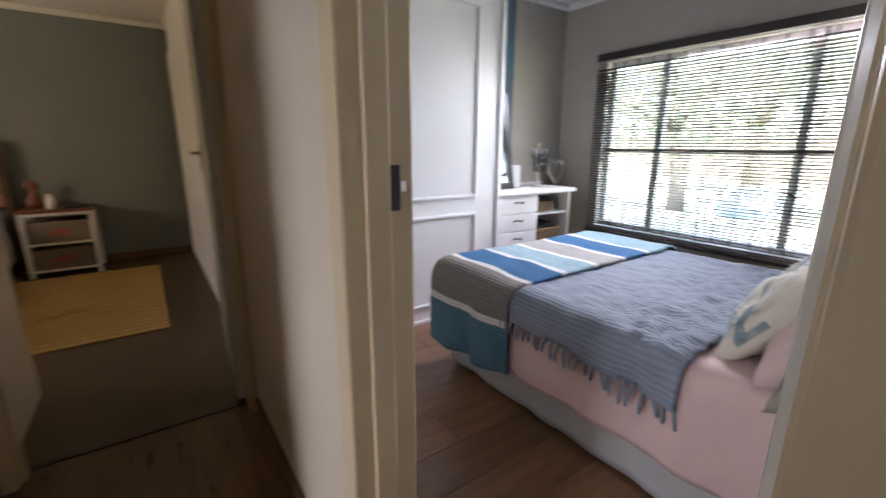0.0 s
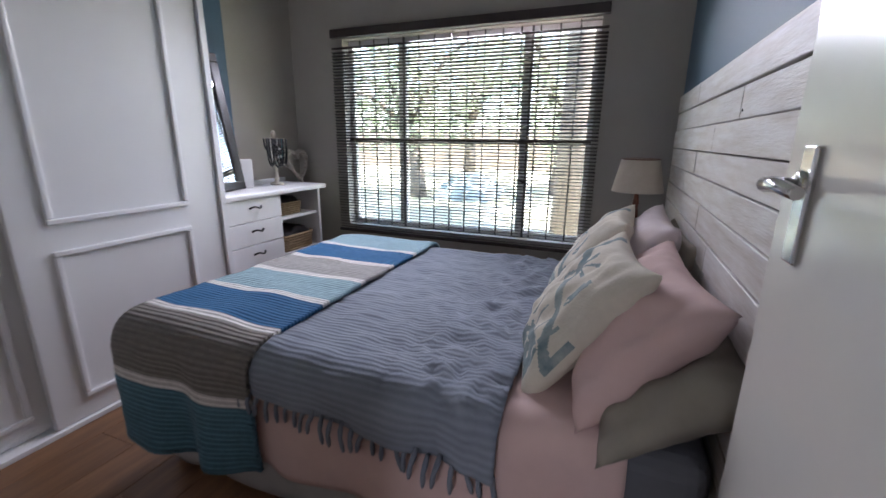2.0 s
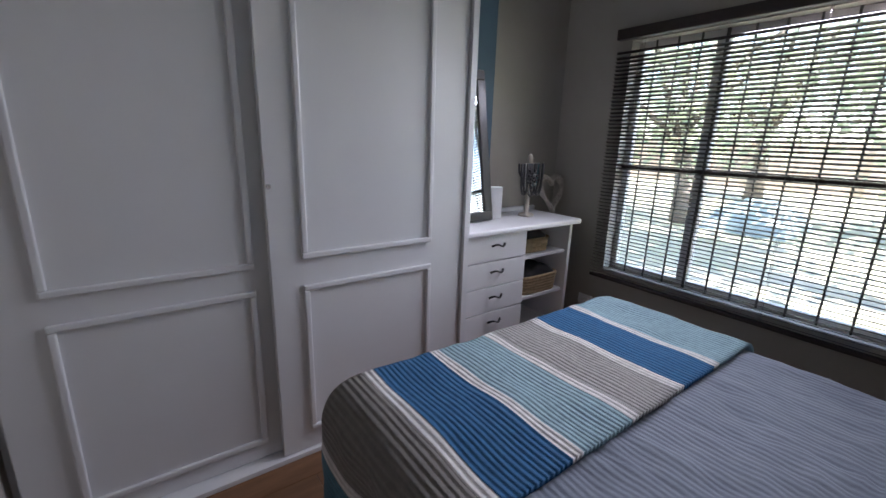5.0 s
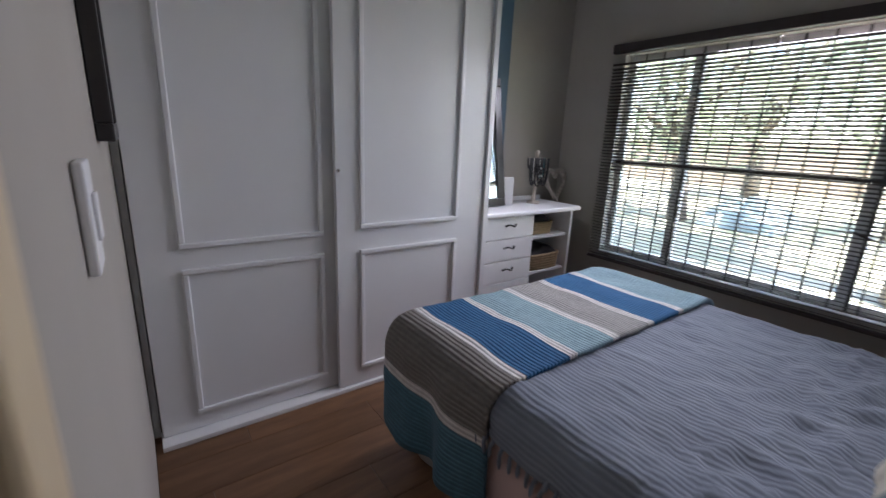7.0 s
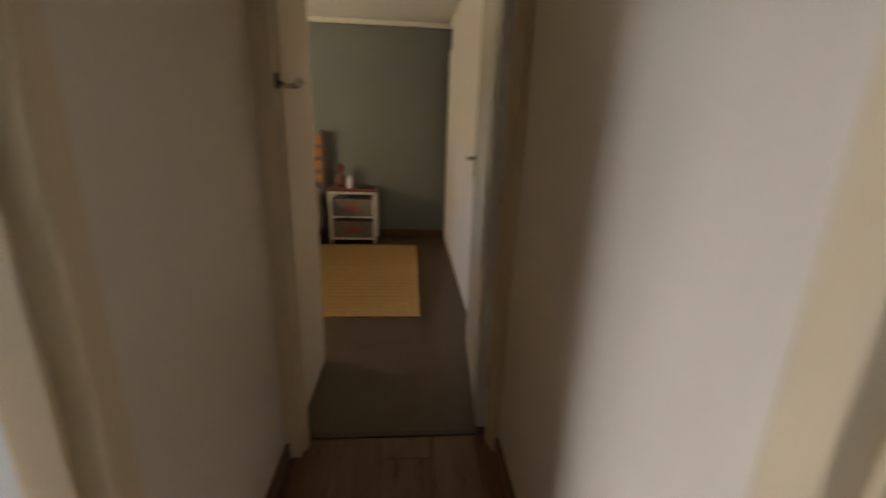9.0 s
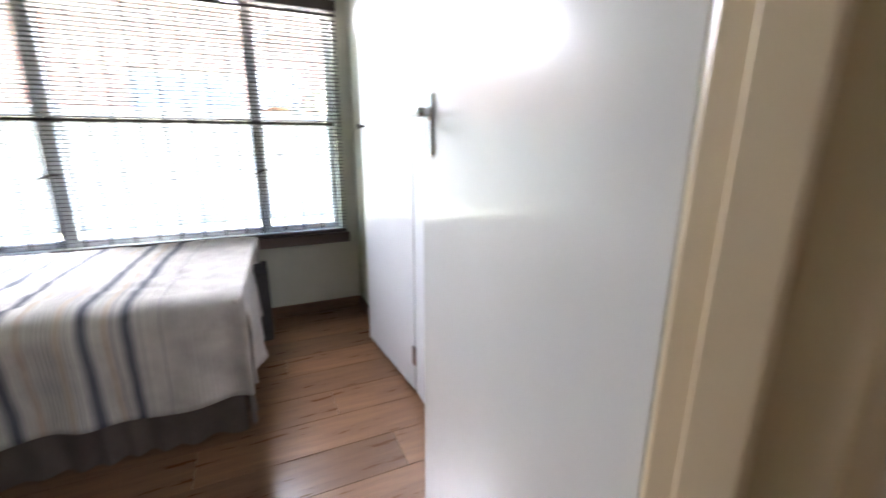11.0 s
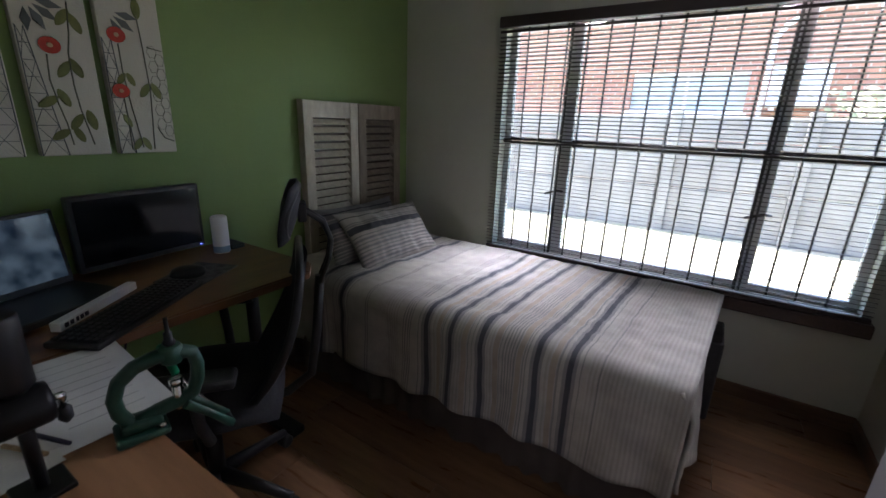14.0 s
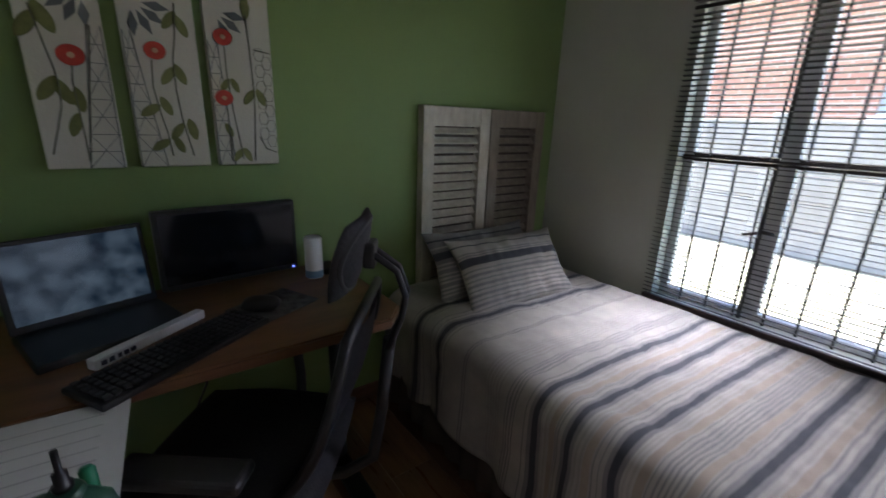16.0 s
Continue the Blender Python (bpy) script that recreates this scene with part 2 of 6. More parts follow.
wall_with_openings("wall_bedroom_east", "y", 0.285, 3.1, 2.80, 2.95, [W1], taupe, "taupe wall with a wide window")
wall_with_openings("wall_bedroom_north", "x", 2.20, 2.80, 3.0, 3.1, [], taupe, "taupe back wall of the dressing nook")
wall_with_openings("wall_bedroom_north_blue", "x", 0.075, 2.20, 3.0, 3.1, [], blue, "slate blue back wall behind the wardrobe")
wall_with_openings("wall_study_south", "x", -3.60, -1.005, -1.05, -0.95, [], green, "leaf green painted feature wall")
wall_with_openings("wall_study_west", "y", -1.05, 1.75, -3.63, -3.48, [W2], stone_paint, "pale stone wall with a wide window")
wall_with_openings("wall_study_north", "x", -3.48, -1.005, 1.645, 1.75, [], stone_paint, "pale stone wall behind the cupboards")
wall_with_openings("wall_corridor_end", "x", -1.9, 0.012, 2.20, 2.31, [(-0.85, -0.06, -0.1, DOOR_H)], cream, "cream wall with the doorway of the far bedroom")
wall_with_openings("wall_far_north", "x", -3.0, 0.75, 5.72, 5.82, [], grey_wall, "grey blue wall of the far bedroom")
# the west opening is out of view, added to light the room
wall_with_openings("wall_far_west", "y", 2.31, 5.72, -3.1, -3.0, [(3.7, 4.4, 1.1, 1.7)], grey_wall, "grey blue side wall with an added unseen window opening")
wall_with_openings("wall_far_east", "y", 3.1, 5.82, 0.60, 0.70, [], grey_wall, "grey blue wall behind the cupboards")
wall_with_openings("wall_far_passage", "y", 2.31, 3.1, 0.0, 0.012, [], grey_wall, "grey blue wall behind the open door")
wall_with_openings("wall_far_nib", "y", 2.325, 2.92, -0.98, -0.88, [], cream, "cream painted wall end beside the far doorway")
wall_with_openings("wall_far_south", "x", -3.1, -1.9, 2.20, 2.31, [], grey_wall, "grey blue wall beside the doorway")

# ceilings
structure("ceiling", box(-3.7, -1.75, H, 3.0, 5.9, H + 0.1), white_ceiling, "flat white painted ceiling")


def cornice(name, x0, y0, x1, y1):
    bm = bmesh.new()
    for a in ((x0, y0, x1, y0 + 0.05), (x0, y1 - 0.05, x1, y1), (x0, y0 + 0.05, x0 + 0.05, y1 - 0.05), (x1 - 0.05, y0 + 0.05, x1, y1 - 0.05)):
        bm_box(bm, a[0], a[1], H - 0.05, a[2], a[3], H - 0.001, 0.012)
    structure(name, bm, white_ceiling, "small white ceiling cornice")


cornice("trim", 0.077, 0.387, 2.798, 2.998)
cornice("trim", -3.478, -0.948, -1.007, 1.643)
cornice("trim", -2.998, 2.312, 0.05, 5.718)

# sub floor
structure("floor_base", box(-3.7, -1.75, -0.12, 3.0, 5.9, -0.014), screed, "screed under the floor boards")
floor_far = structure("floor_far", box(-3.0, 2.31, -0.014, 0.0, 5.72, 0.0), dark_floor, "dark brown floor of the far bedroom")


def skirting(name, runs, h=0.075, mat=None):
    for x0, y0, x1, y1 in runs:
        structure(name, box(x0, y0, 0.0, x1, y1, h, 0.004, 1), mat or skirt_mat, "brown stained timber skirting board")


skirting("baseboard", [(-0.065, 1.12, -0.05, 2.19), (-0.89, 1.425, -0.875, 2.19), (-0.065, -1.6, -0.05, 0.33), (-0.89, -1.6, -0.875, 0.46),
                       (2.785, 0.40, 2.80, 2.99), (-3.48, -0.94, -3.465, 1.64), (-3.465, -0.95, -1.02, -0.935), (-3.46, 1.63, -2.98, 1.645),
                       (-2.99, 5.705, 0.0, 5.72), (-1.02, -0.93, -1.005, 0.46)])


def door_frame(name, wall_axis, a0, a1, t0, t1, mat, label):
    """A pressed door frame wrapping the wall's thickness with narrow facings."""
    bm = bmesh.new()
    w = 0.045
    p = 0.012
    for lo, hi, z0, z1 in ((a0 - w, a0 + 0.018, 0, DOOR_H + w), (a1 - 0.018, a1 + w, 0, DOOR_H + w), (a0 + 0.018, a1 - 0.018, DOOR_H - 0.018, DOOR_H + w)):
        if wall_axis == "y":
            bm_box(bm, t0 - p, lo, z0, t1 + p, hi, z1, 0.006)
        else:
            bm_box(bm, lo, t0 - p, z0, hi, t1 + p, z1, 0.006)
    # rebate stop
    m = (t0 + t1) / 2
    for lo, hi, z0, z1 in ((a0 + 0.018, a0 + 0.030, 0, DOOR_H - 0.018), (a1 - 0.030, a1 - 0.018, 0, DOOR_H - 0.018)):
        if wall_axis == "y":
            bm_box(bm, m - 0.03, lo, z0, m + 0.02, hi, z1, 0.003, 1)
        else:
            bm_box(bm, lo, m - 0.03, z0, hi, m + 0.02, z1, 0.003, 1)
    return structure(name, bm, mat, label)


frame_1 = door_frame("door_frame_1", "y", *D1, -0.05, 0.075, frame_cream, "cream enamelled bedroom door frame")
frame_2 = door_frame("door_frame_2", "y", *D2, -1.005, -0.89, frame_cream, "cream enamelled study door frame")
frame_3 = door_frame("door_frame_3", "x", -0.85, -0.06, 2.20, 2.31, frame_cream, "cream enamelled frame of the far bedroom door")
# strike plate of the bedroom door
bm = box(0.036, 1.0560, 1.045, 0.056, 1.0595, 1.13, 0.001, 1)
part("strike_plate", bm, brown_alu, frame_1, "dark worn metal strike plate")
part("strike_lip", box(0.056, 1.0560, 1.08, 0.068, 1.0595, 1.10, 0.001, 1), chrome, frame_1, "bright metal latch lip")


def lever_handle(leaf, x, z, y, side, reach=1):
    """A lever handle on its long back plate; side is the sign of y off the leaf's face, reach the way the lever points."""
    plate = local_part("handle_plate", bm_box(bmesh.new(), x - 0.017, min(y, y + side * 0.007), z - 0.095, x + 0.017, max(y, y + side * 0.007), z + 0.045, 0.003), chrome, leaf, "bright chrome back plate")
    pts = [(x, y + side * 0.005, z), (x, y + side * 0.04, z), (x - reach * 0.016, y + side * 0.047, z), (x - reach * 0.055, y + side * 0.048, z + 0.003), (x - reach * 0.10, y + side * 0.044, z - 0.002)]
    local_part("lever", tube(pts, [0.0085, 0.0085, 0.009, 0.0085, 0.007], 10), chrome, leaf, "chrome lever")
    ring = lathe([(0.016, 0), (0.016, 0.012), (0.012, 0.014)], 16)
    ring.transform(Matrix.Translation((x, y, z)) @ Matrix.Rotation(-side * math.pi / 2, 4, "X"))
    local_part("rose", ring, chrome, leaf)
    return plate


def door_leaf(name, hinge, tip, width, z1, label, mat, handle_z=1.09):
    """A flush leaf in its own frame: hinge at the origin, leaf along local x."""
    ang = math.atan2(tip[1] - hinge[1], tip[0] - hinge[0])
    m = Matrix.Translation((hinge[0], hinge[1], 0)) @ Matrix.Rotation(ang, 4, "Z")
    leaf = new(name, mesh_of(name, box(0, -0.02, 0.012, width, 0.02, z1, 0.003, 2), mat))
    leaf.matrix_basis = m
    tagged(leaf, label, kind="structure")
    for s in (1, -1):
        lever_handle(leaf, width - 0.075, handle_z, s * 0.02, s)
    for z in (0.22, 1.0, 1.75):
        h = lathe([(0.008, 0), (0.008, 0.1)], 10, (-0.006, -0.022, z))
        local_part("hinge", h, chrome, leaf)
    return leaf


door_leaf("door_1", (0.085, 0.440), (0.87, 0.455), 0.70, 1.985, "glossy white flush bedroom door standing wide open", white_door, 1.10)
door_leaf("door_2", (-1.02, 1.385), (-1.79, 1.455), 0.775, 1.985, "glossy white flush study door standing open", white_door, 1.17)
door_leaf("door_3", (-0.098, 2.325), (-0.045, 3.11), 0.775, 1.985, "cream white flush door opened against the cupboards", white_door, 1.12)


def window(name, x, out, y0, y1, z0, z1, mullions, transom, label, swing=()):
    """A steel window in its reveal: frame, mullions, transom, panes, inner sill and burglar bars. out is the sign of x outwards."""
    w = thing(name, label, "window", (x, (y0 + y1) / 2, z0))
    tagged(w, kind="structure")
    f = 0.035
    xa, xb = sorted((x + out * 0.075, x + out * 0.11))
    bm = bmesh.new()
    for a in ((y0, z0, y1, z0 + f), (y0, z1 - f, y1, z1), (y0, z0 + f, y0 + f, z1 - f), (y1 - f, z0 + f, y1, z1 - f)):
        bm_box(bm, xa, a[0], a[1], xb, a[2], a[3], 0.003, 1)
    part("window_frame", bm, steel_paint, w)
    for m in mullions:
        part("mullion", box(xa, m - 0.030, z0 + f, xb, m + 0.030, z1 - f, 0.003, 1), steel_paint, w)
        part("guard_post", box(x + out * 0.05 - 0.006, m - 0.034, z0 + 0.004, x + out * 0.05 + 0.006, m - 0.020, transom - 0.012), bar_paint, w)
        part("guard_post", box(x + out * 0.05 - 0.006, m - 0.034, transom + 0.012, x + out * 0.05 + 0.006, m - 0.020, z1 - 0.004), bar_paint, w)
    ys = [y0 + f] + [v for m in mullions for v in (m - 0.030, m + 0.030)] + [y1 - f]
    for a, b in zip(ys[::2], ys[1::2]):
        part("transom", box(xa, a, transom - 0.018, xb, b, transom + 0.018, 0.003, 1), brown_alu, w)
        for lo, hi in ((z0 + f, transom - 0.018), (transom + 0.018, z1 - f)):
            g = part("pane", box(x + out * 0.09 - 0.002, a, lo, x + out * 0.09 + 0.002, b, hi), glass, w)
            g.visible_shadow = False
    k = int((y1 - y0) / 0.108)
    for i in range(1, k):
        yy = y0 + (y1 - y0) * i / k
        part("burglar_bar", tube([(x + out * 0.05, yy, z0 + 0.004), (x + out * 0.05, yy, z1 - 0.004)], 0.0052, 6), bar_paint, w)
    part("cross_bar", box(x + out * 0.05 - 0.004, y0 + 0.004, transom - 0.011, x + out * 0.05 + 0.004, y1 - 0.004, transom + 0.011), brown_alu, w)
    for yy in swing:
        pts = [(x + out * 0.066, yy, z0 + 0.38), (x + out * 0.05, yy - 0.03, z0 + 0.385), (x + out * 0.05, yy - 0.10, z0 + 0.36)]
        part("window_handle", tube(pts, 0.007, 6), brown_alu, w)
    return w


window("window_1", 2.80, 1, *W1, [1.251, 2.122], 1.135, "steel framed bedroom window with burglar bars", (1.30,))
window("window_2", -3.48, -1, *W2, [0.144, 1.10], 1.20, "steel framed study window with burglar bars", (0.16, 1.15))
# unseen window, added so that light reaches the far bedroom and corridor
glass_3 = thing("unseen_window_3", "unseen window added to light the far bedroom", "window", (-3.05, 4.05, 0.9))
tagged(glass_3, kind="structure")
part("window_frame", bm_box(bm_box(box(-3.06, 3.7, 1.1, -3.03, 3.73, 1.7), -3.06, 4.37, 1.1, -3.03, 4.4, 1.7), -3.06, 4.03, 1.1, -3.03, 4.07, 1.7), steel_paint, glass_3)


def venetian_blind(x, into, y0, y1, z0, z1, label, tilt, pitch=0.0205, top_gap=0.045, cord_ys=()):
    """A slatted blind hung in front of the wall: head rail, slats, ladder cords, bottom rail. into is the sign of x into the room."""
    b = thing("venetian_blind", label, "blind", (x, (y0 + y1) / 2, z0))
    part("head_rail", box(x - 0.022, y0, z1 - 0.055, x + 0.022, y1, z1, 0.004), brown_alu, b)
    part("bottom_rail", box(x - 0.014, y0, z0, x + 0.014, y1, z0 + 0.022, 0.005), brown_alu, b)
    n = int((z1 - 0.055 - top_gap - z0 - 0.03) / pitch)
    bm = bmesh.new()
    hw = 0.0125
    prof = [(-hw, -0.0012), (-hw * 0.4, 0.0009), (hw * 0.4, 0.0009), (hw, -0.0012)]
    ca, sa = math.cos(radians(tilt)), math.sin(radians(tilt))
    lo = [[bm.verts.new((into * (px * ca - pz * sa), s * (y1 - y0) / 2, px * sa + pz * ca + d)) for px, pz in prof] for s in (-1, 1) for d in (0, 0.0007)]
    a0, a1, b0, b1 = lo
    for i in range(3):
        bm.faces.new((a0[i], a0[i + 1], b0[i + 1], b0[i]))
        bm.faces.new((a1[i + 1], a1[i], b1[i], b1[i + 1]))
    for i in (0, 3):
        bm.faces.new((a0[i], b0[i], b1[i], a1[i]))
    bmesh.ops.recalc_face_normals(bm, faces=bm.faces[:])
    me = mesh_of("slat", bm, brown_alu)
    for i in range(n):
        s = new("slat", me)
        s.parent = b
        s.location = (0, 0, 0.034 + i * pitch)
        s.rotation_euler = (random.uniform(-0.0008, 0.0008), radians(random.uniform(-1.5, 1.5)), 0)
    top = z0 + 0.034 + n * pitch
    part("valance_slat", box(x - 0.004, y0, top, x + 0.004, y1, top + 0.014, 0.002, 1), brown_alu, b)
    for yy in cord_ys or (y0 + 0.15, (y0 + y1) / 2, y1 - 0.15):
        for s in (-0.0135, 0.0135):
            part("ladder_cord", tube([(x + s, yy, z0 + 0.01), (x + s, yy, z1 - 0.05)], 0.0009, 4), brown_alu, b)
    return b
venetian_blind(2.762, -1, 0.795, 2.615, 0.46, 1.872, "dark brown venetian blind over the bedroom window", 22, top_gap=0.06)
venetian_blind(-3.448, 1, -0.265, 1.565, 0.535, 1.86, "dark brown venetian blind over the study window", 10, top_gap=0.03)
structure("window_sill", box(-3.48, -0.28, 0.47, -3.425, 1.58, 0.533, 0.006), brown_wood, "dark brown timber window sill")


# ---- soft things ----
def fold(p, amp, scale, seed=0.0):
    return amp * noise.noise(Vector((p[0] * scale + seed, p[1] * scale - seed, p[2] * scale)))


def drape(profile, y0, y1, stripes=None, step=0.02, thick=0.008, wrinkle=0.006, wscale=6, hem=0.0, seed=0.0, across=None, flare=0.0, folds=0.08, smooth=True, fine=0.0, crumple=None, slope=0.0):
    """A cloth laid over a bed: profile is a chain of (x, z), run along y. stripes are (from, to, material index) by the length
    along the profile; across the same by y. Returns a bmesh with UVs in metres."""
    bm = bmesh.new()
    uvl = bm.loops.layers.uv.new("UVMap")
    # resample the chain, keeping stripe edges
    seg = [0.0]
    for a, b in zip(profile, profile[1:]):
        seg.append(seg[-1] + math.dist(a, b))
    total = seg[-1]
    us = {round(i * step, 4) for i in range(int(total / step) + 1)} | {round(total, 4)}
    for s in stripes or ():
        us |= {round(min(max(s[0], 0), total), 4), round(min(max(s[1], 0), total), 4)}
    us = sorted(us)
    vs = {round(y0 + i * step, 4) for i in range(int((y1 - y0) / step) + 1)} | {round(y1, 4)}
    for s in across or ():
        vs |= {round(v, 4) for v in s[:2] if y0 < v < y1}
    vs = sorted(vs)

    def at(u):
        for i in range(len(seg) - 1):
            if u <= seg[i + 1] + 1e-9:
                k = (u - seg[i]) / max(1e-9, seg[i + 1] - seg[i])
                a, b = profile[i], profile[i + 1]
                n = Vector((-(b[1] - a[1]), b[0] - a[0])).normalized()
                return a[0] + (b[0] - a[0]) * k, a[1] + (b[1] - a[1]) * k, n
        return (*profile[-1], Vector((0, 1)))

    ztop = max(p[1] for p in profile)
    grid = []
    for u in us:
        x, z, n = at(u)
        row = []
        for v in vs:
            d = fold((x, v, z), wrinkle, wscale, seed) + fold((x, v * 0.5, z), wrinkle * 0.6, wscale * 2.7, seed + 5)
            low = max(0.0, ztop - 0.03 - z)
            d += low * folds * math.sin(v * 23 + 3 * noise.noise(Vector((v * 3, seed, 0)))) * (1 if low else 0) + flare * low
            if fine:
                d += fine * noise.noise(Vector((x * 34, v * 13, seed)))
            if crumple:
                near = math.exp(-(((v - crumple[0]) / crumple[1]) ** 2))
                for k, sc in ((1.0, 7.0), (0.55, 15.0)):
                    d += crumple[2] * k * near * (1 - 4 * abs(noise.noise(Vector((x * sc + 0.5 * v * sc, v * sc * 1.3 - 0.4 * x * sc, seed + sc))))) * (1 if z > ztop - 0.02 else 0.6)
            if not low:
                d = max(d, -0.011)
            zz = z + n.y * d
            if low and slope:
                zz += slope * low * (v - (y0 + y1) / 2)
            if low and hem:
                zz += hem * noise.noise(Vector((v * 4, seed, 1))) * (low / (ztop - min(p[1] for p in profile)))
            row.append(bm.verts.new((x + n.x * d, v, zz)))
        grid.append(row)
    for i in range(len(us) - 1):
        um = (us[i] + us[i + 1]) / 2
        mi = 0
        for s in stripes or ():
            if s[0] <= um <= s[1]:
                mi = s[2]
        for j in range(len(vs) - 1):
            vm = (vs[j] + vs[j + 1]) / 2
            mj = mi
            for s in across or ():
                if s[0] <= vm <= s[1]:
                    mj = s[2]
            f = bm.faces.new((grid[i][j], grid[i + 1][j], grid[i + 1][j + 1], grid[i][j + 1]))
            f.smooth = smooth
            f.material_index = mj
            for lp, (uu, vv) in zip(f.loops, ((us[i], vs[j]), (us[i + 1], vs[j]), (us[i + 1], vs[j + 1]), (us[i], vs[j + 1]))):
                lp[uvl].uv = (uu, vv)
    bmesh.ops.recalc_face_normals(bm, faces=bm.faces[:])
    ext = bmesh.ops.solidify(bm, geom=bm.faces[:], thickness=-thick)
    return bm


def over(xn, xf, ztop, near, far, r=0.05):
    """The chain of a cloth over a bed from its near hem, over the top, to its far hem."""
    pts = [(xn, near)]
    for i in range(0, 7):
        a = math.pi / 2 * i / 6
        pts.append((xn + r - r * math.cos(a), ztop - r + r * math.sin(a)))
    k = 24
    for i in range(1, k):
        pts.append((xn + r + (xf - xn - 2 * r) * i / k, ztop))
    for i in range(0, 7):
        a = math.pi / 2 * i / 6
        pts.append((xf - r + r * math.sin(a), ztop - r + r * math.cos(a)))
    pts.append((xf, far))
    return pts


def pillow_mesh(w, h, t, seed=0.0, n=22, pinch=0.12, wr=0.012, marks=None):
    """A stuffed cushion lying flat, corners pulled out; marks gives a material index by place."""
    bm = bmesh.new()
    uvl = bm.loops.layers.uv.new("UVMap")
    sides = []
    for s in (1, -1):
        g = []
        for i in range(n + 1):
            row = []
            for j in range(n + 1):
                u, v = 2 * i / n - 1, 2 * j / n - 1
                k = (1 - u * u) * (1 - v * v)
                x = w / 2 * u * (1 - pinch * (1 - v * v) * abs(u) ** 2)
                y = h / 2 * v * (1 - pinch * (1 - u * u) * abs(v) ** 2)
                z = s * t / 2 * max(0, k) ** 0.42
                p = Vector((x, y, z))
                z += wr * noise.noise(Vector((x * 9 + seed, y * 9, s * 3.0 + seed))) * min(1, k * 4)
                z += wr * 0.6 * noise.noise(Vector((x * 24 + seed, y * 17, s * 3.0 + seed))) * min(1, k * 4)
                row.append(bm.verts.new((x, y, z)))
            g.append(row)
        sides.append(g)
        for i in range(n):
            for j in range(n):
                q = (g[i][j], g[i + 1][j], g[i + 1][j + 1], g[i][j + 1])
                f = bm.faces.new(q if s > 0 else q[::-1])
                f.smooth = True
                if marks and s > 0:
                    f.material_index = marks((i + 0.5) / n, (j + 0.5) / n)
                for lp in f.loops:
                    lp[uvl].uv = (lp.vert.co.x, lp.vert.co.y)
    bmesh.ops.remove_doubles(bm, verts=bm.verts[:], dist=0.0004)
    return bm


def pillow(name, label, m, w, h, t, mats, seed=0.0, marks=None, group="", cat="pillow", n=22, wr=0.012, pinch=0.12):
    ob = new(name, mesh_of(name, pillow_mesh(w, h, t, seed, n=n, marks=marks, wr=wr, pinch=pinch), mats))
    ob.matrix_basis = m
    return tagged(ob, label, cat, group)


# cloths
pink = material("dusty pink cotton", (0.60, 0.44, 0.41), 0.85, col2=(0.54, 0.39, 0.365), scale=7, bump=0.25, bscale=14)
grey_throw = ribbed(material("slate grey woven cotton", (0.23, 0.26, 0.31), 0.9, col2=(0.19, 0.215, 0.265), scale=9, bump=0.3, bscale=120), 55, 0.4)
valance_grey = material("pale grey cotton valance", (0.42, 0.41, 0.40), 0.9, col2=(0.37, 0.36, 0.355), scale=6, bump=0.2, bscale=30)
sheet_grey = material("mid grey cotton sheet", (0.17, 0.175, 0.19), 0.9, col2=(0.14, 0.145, 0.16), scale=6, bump=0.25, bscale=20)


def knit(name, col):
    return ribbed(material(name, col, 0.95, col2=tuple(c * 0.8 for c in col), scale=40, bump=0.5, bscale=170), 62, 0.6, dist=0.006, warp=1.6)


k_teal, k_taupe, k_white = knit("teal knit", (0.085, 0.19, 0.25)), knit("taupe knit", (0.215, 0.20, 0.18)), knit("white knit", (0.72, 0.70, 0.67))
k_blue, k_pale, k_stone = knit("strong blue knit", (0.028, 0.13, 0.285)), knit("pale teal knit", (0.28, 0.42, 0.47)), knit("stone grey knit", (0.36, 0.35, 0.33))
cream_linen = material("cream linen", (0.60, 0.56, 0.47), 0.9, col2=(0.52, 0.48, 0.40), scale=12, bump=0.3, bscale=150)
print_teal = material("faded teal print on linen", (0.12, 0.18, 0.20), 0.9, col2=(0.32, 0.36, 0.34), scale=16, bump=0.3, bscale=150)
taupe_cotton = material("taupe cotton", (0.28, 0.255, 0.21), 0.9, col2=(0.23, 0.21, 0.17), scale=7, bump=0.2, bscale=18)
pale_lilac = material("pale pink white cotton", (0.62, 0.55, 0.55), 0.9, col2=(0.56, 0.49, 0.49), scale=7, bump=0.2, bscale=18)

# ---- the double bedroom ----
BX0, BX1, BY0, BY1, BZ = 0.915, 2.165, 0.43, 2.085, 0.525
bed = thing("double_bed", "double divan bed with grey valance beside the window", "bed", ((BX0 + BX1) / 2, (BY0 + BY1) / 2, 0))
part("mattress", box(BX0 + 0.02, BY0, 0.27, BX1 - 0.02, BY1, BZ - 0.006, 0.05, 4), sheet_grey, bed, "mattress in a mid grey fitted sheet")
bm = drape([(BX0 + 0.015, 0.02), (BX0 + 0.02, 0.1), (BX0 + 0.022, 0.2), (BX0 + 0.024, 0.29)], BY0, BY1, wrinkle=0.006, wscale=4, step=0.03, seed=2, folds=0.03)
part("valance", bm, valance_grey, bed, "pale grey cotton valance")
bm = drape([(BY1 - 0.015, 0.02), (BY1 - 0.02, 0.15), (BY1 - 0.024, 0.29)], BX0 + 0.02, BX1, wrinkle=0.006, wscale=4, step=0.03, seed=7)
bm.transform(Matrix(((0, 1, 0, 0), (1, 0, 0, 0), (0, 0, 1, 0), (0, 0, 0, 1))))
bmesh.ops.reverse_faces(bm, faces=bm.faces[:])
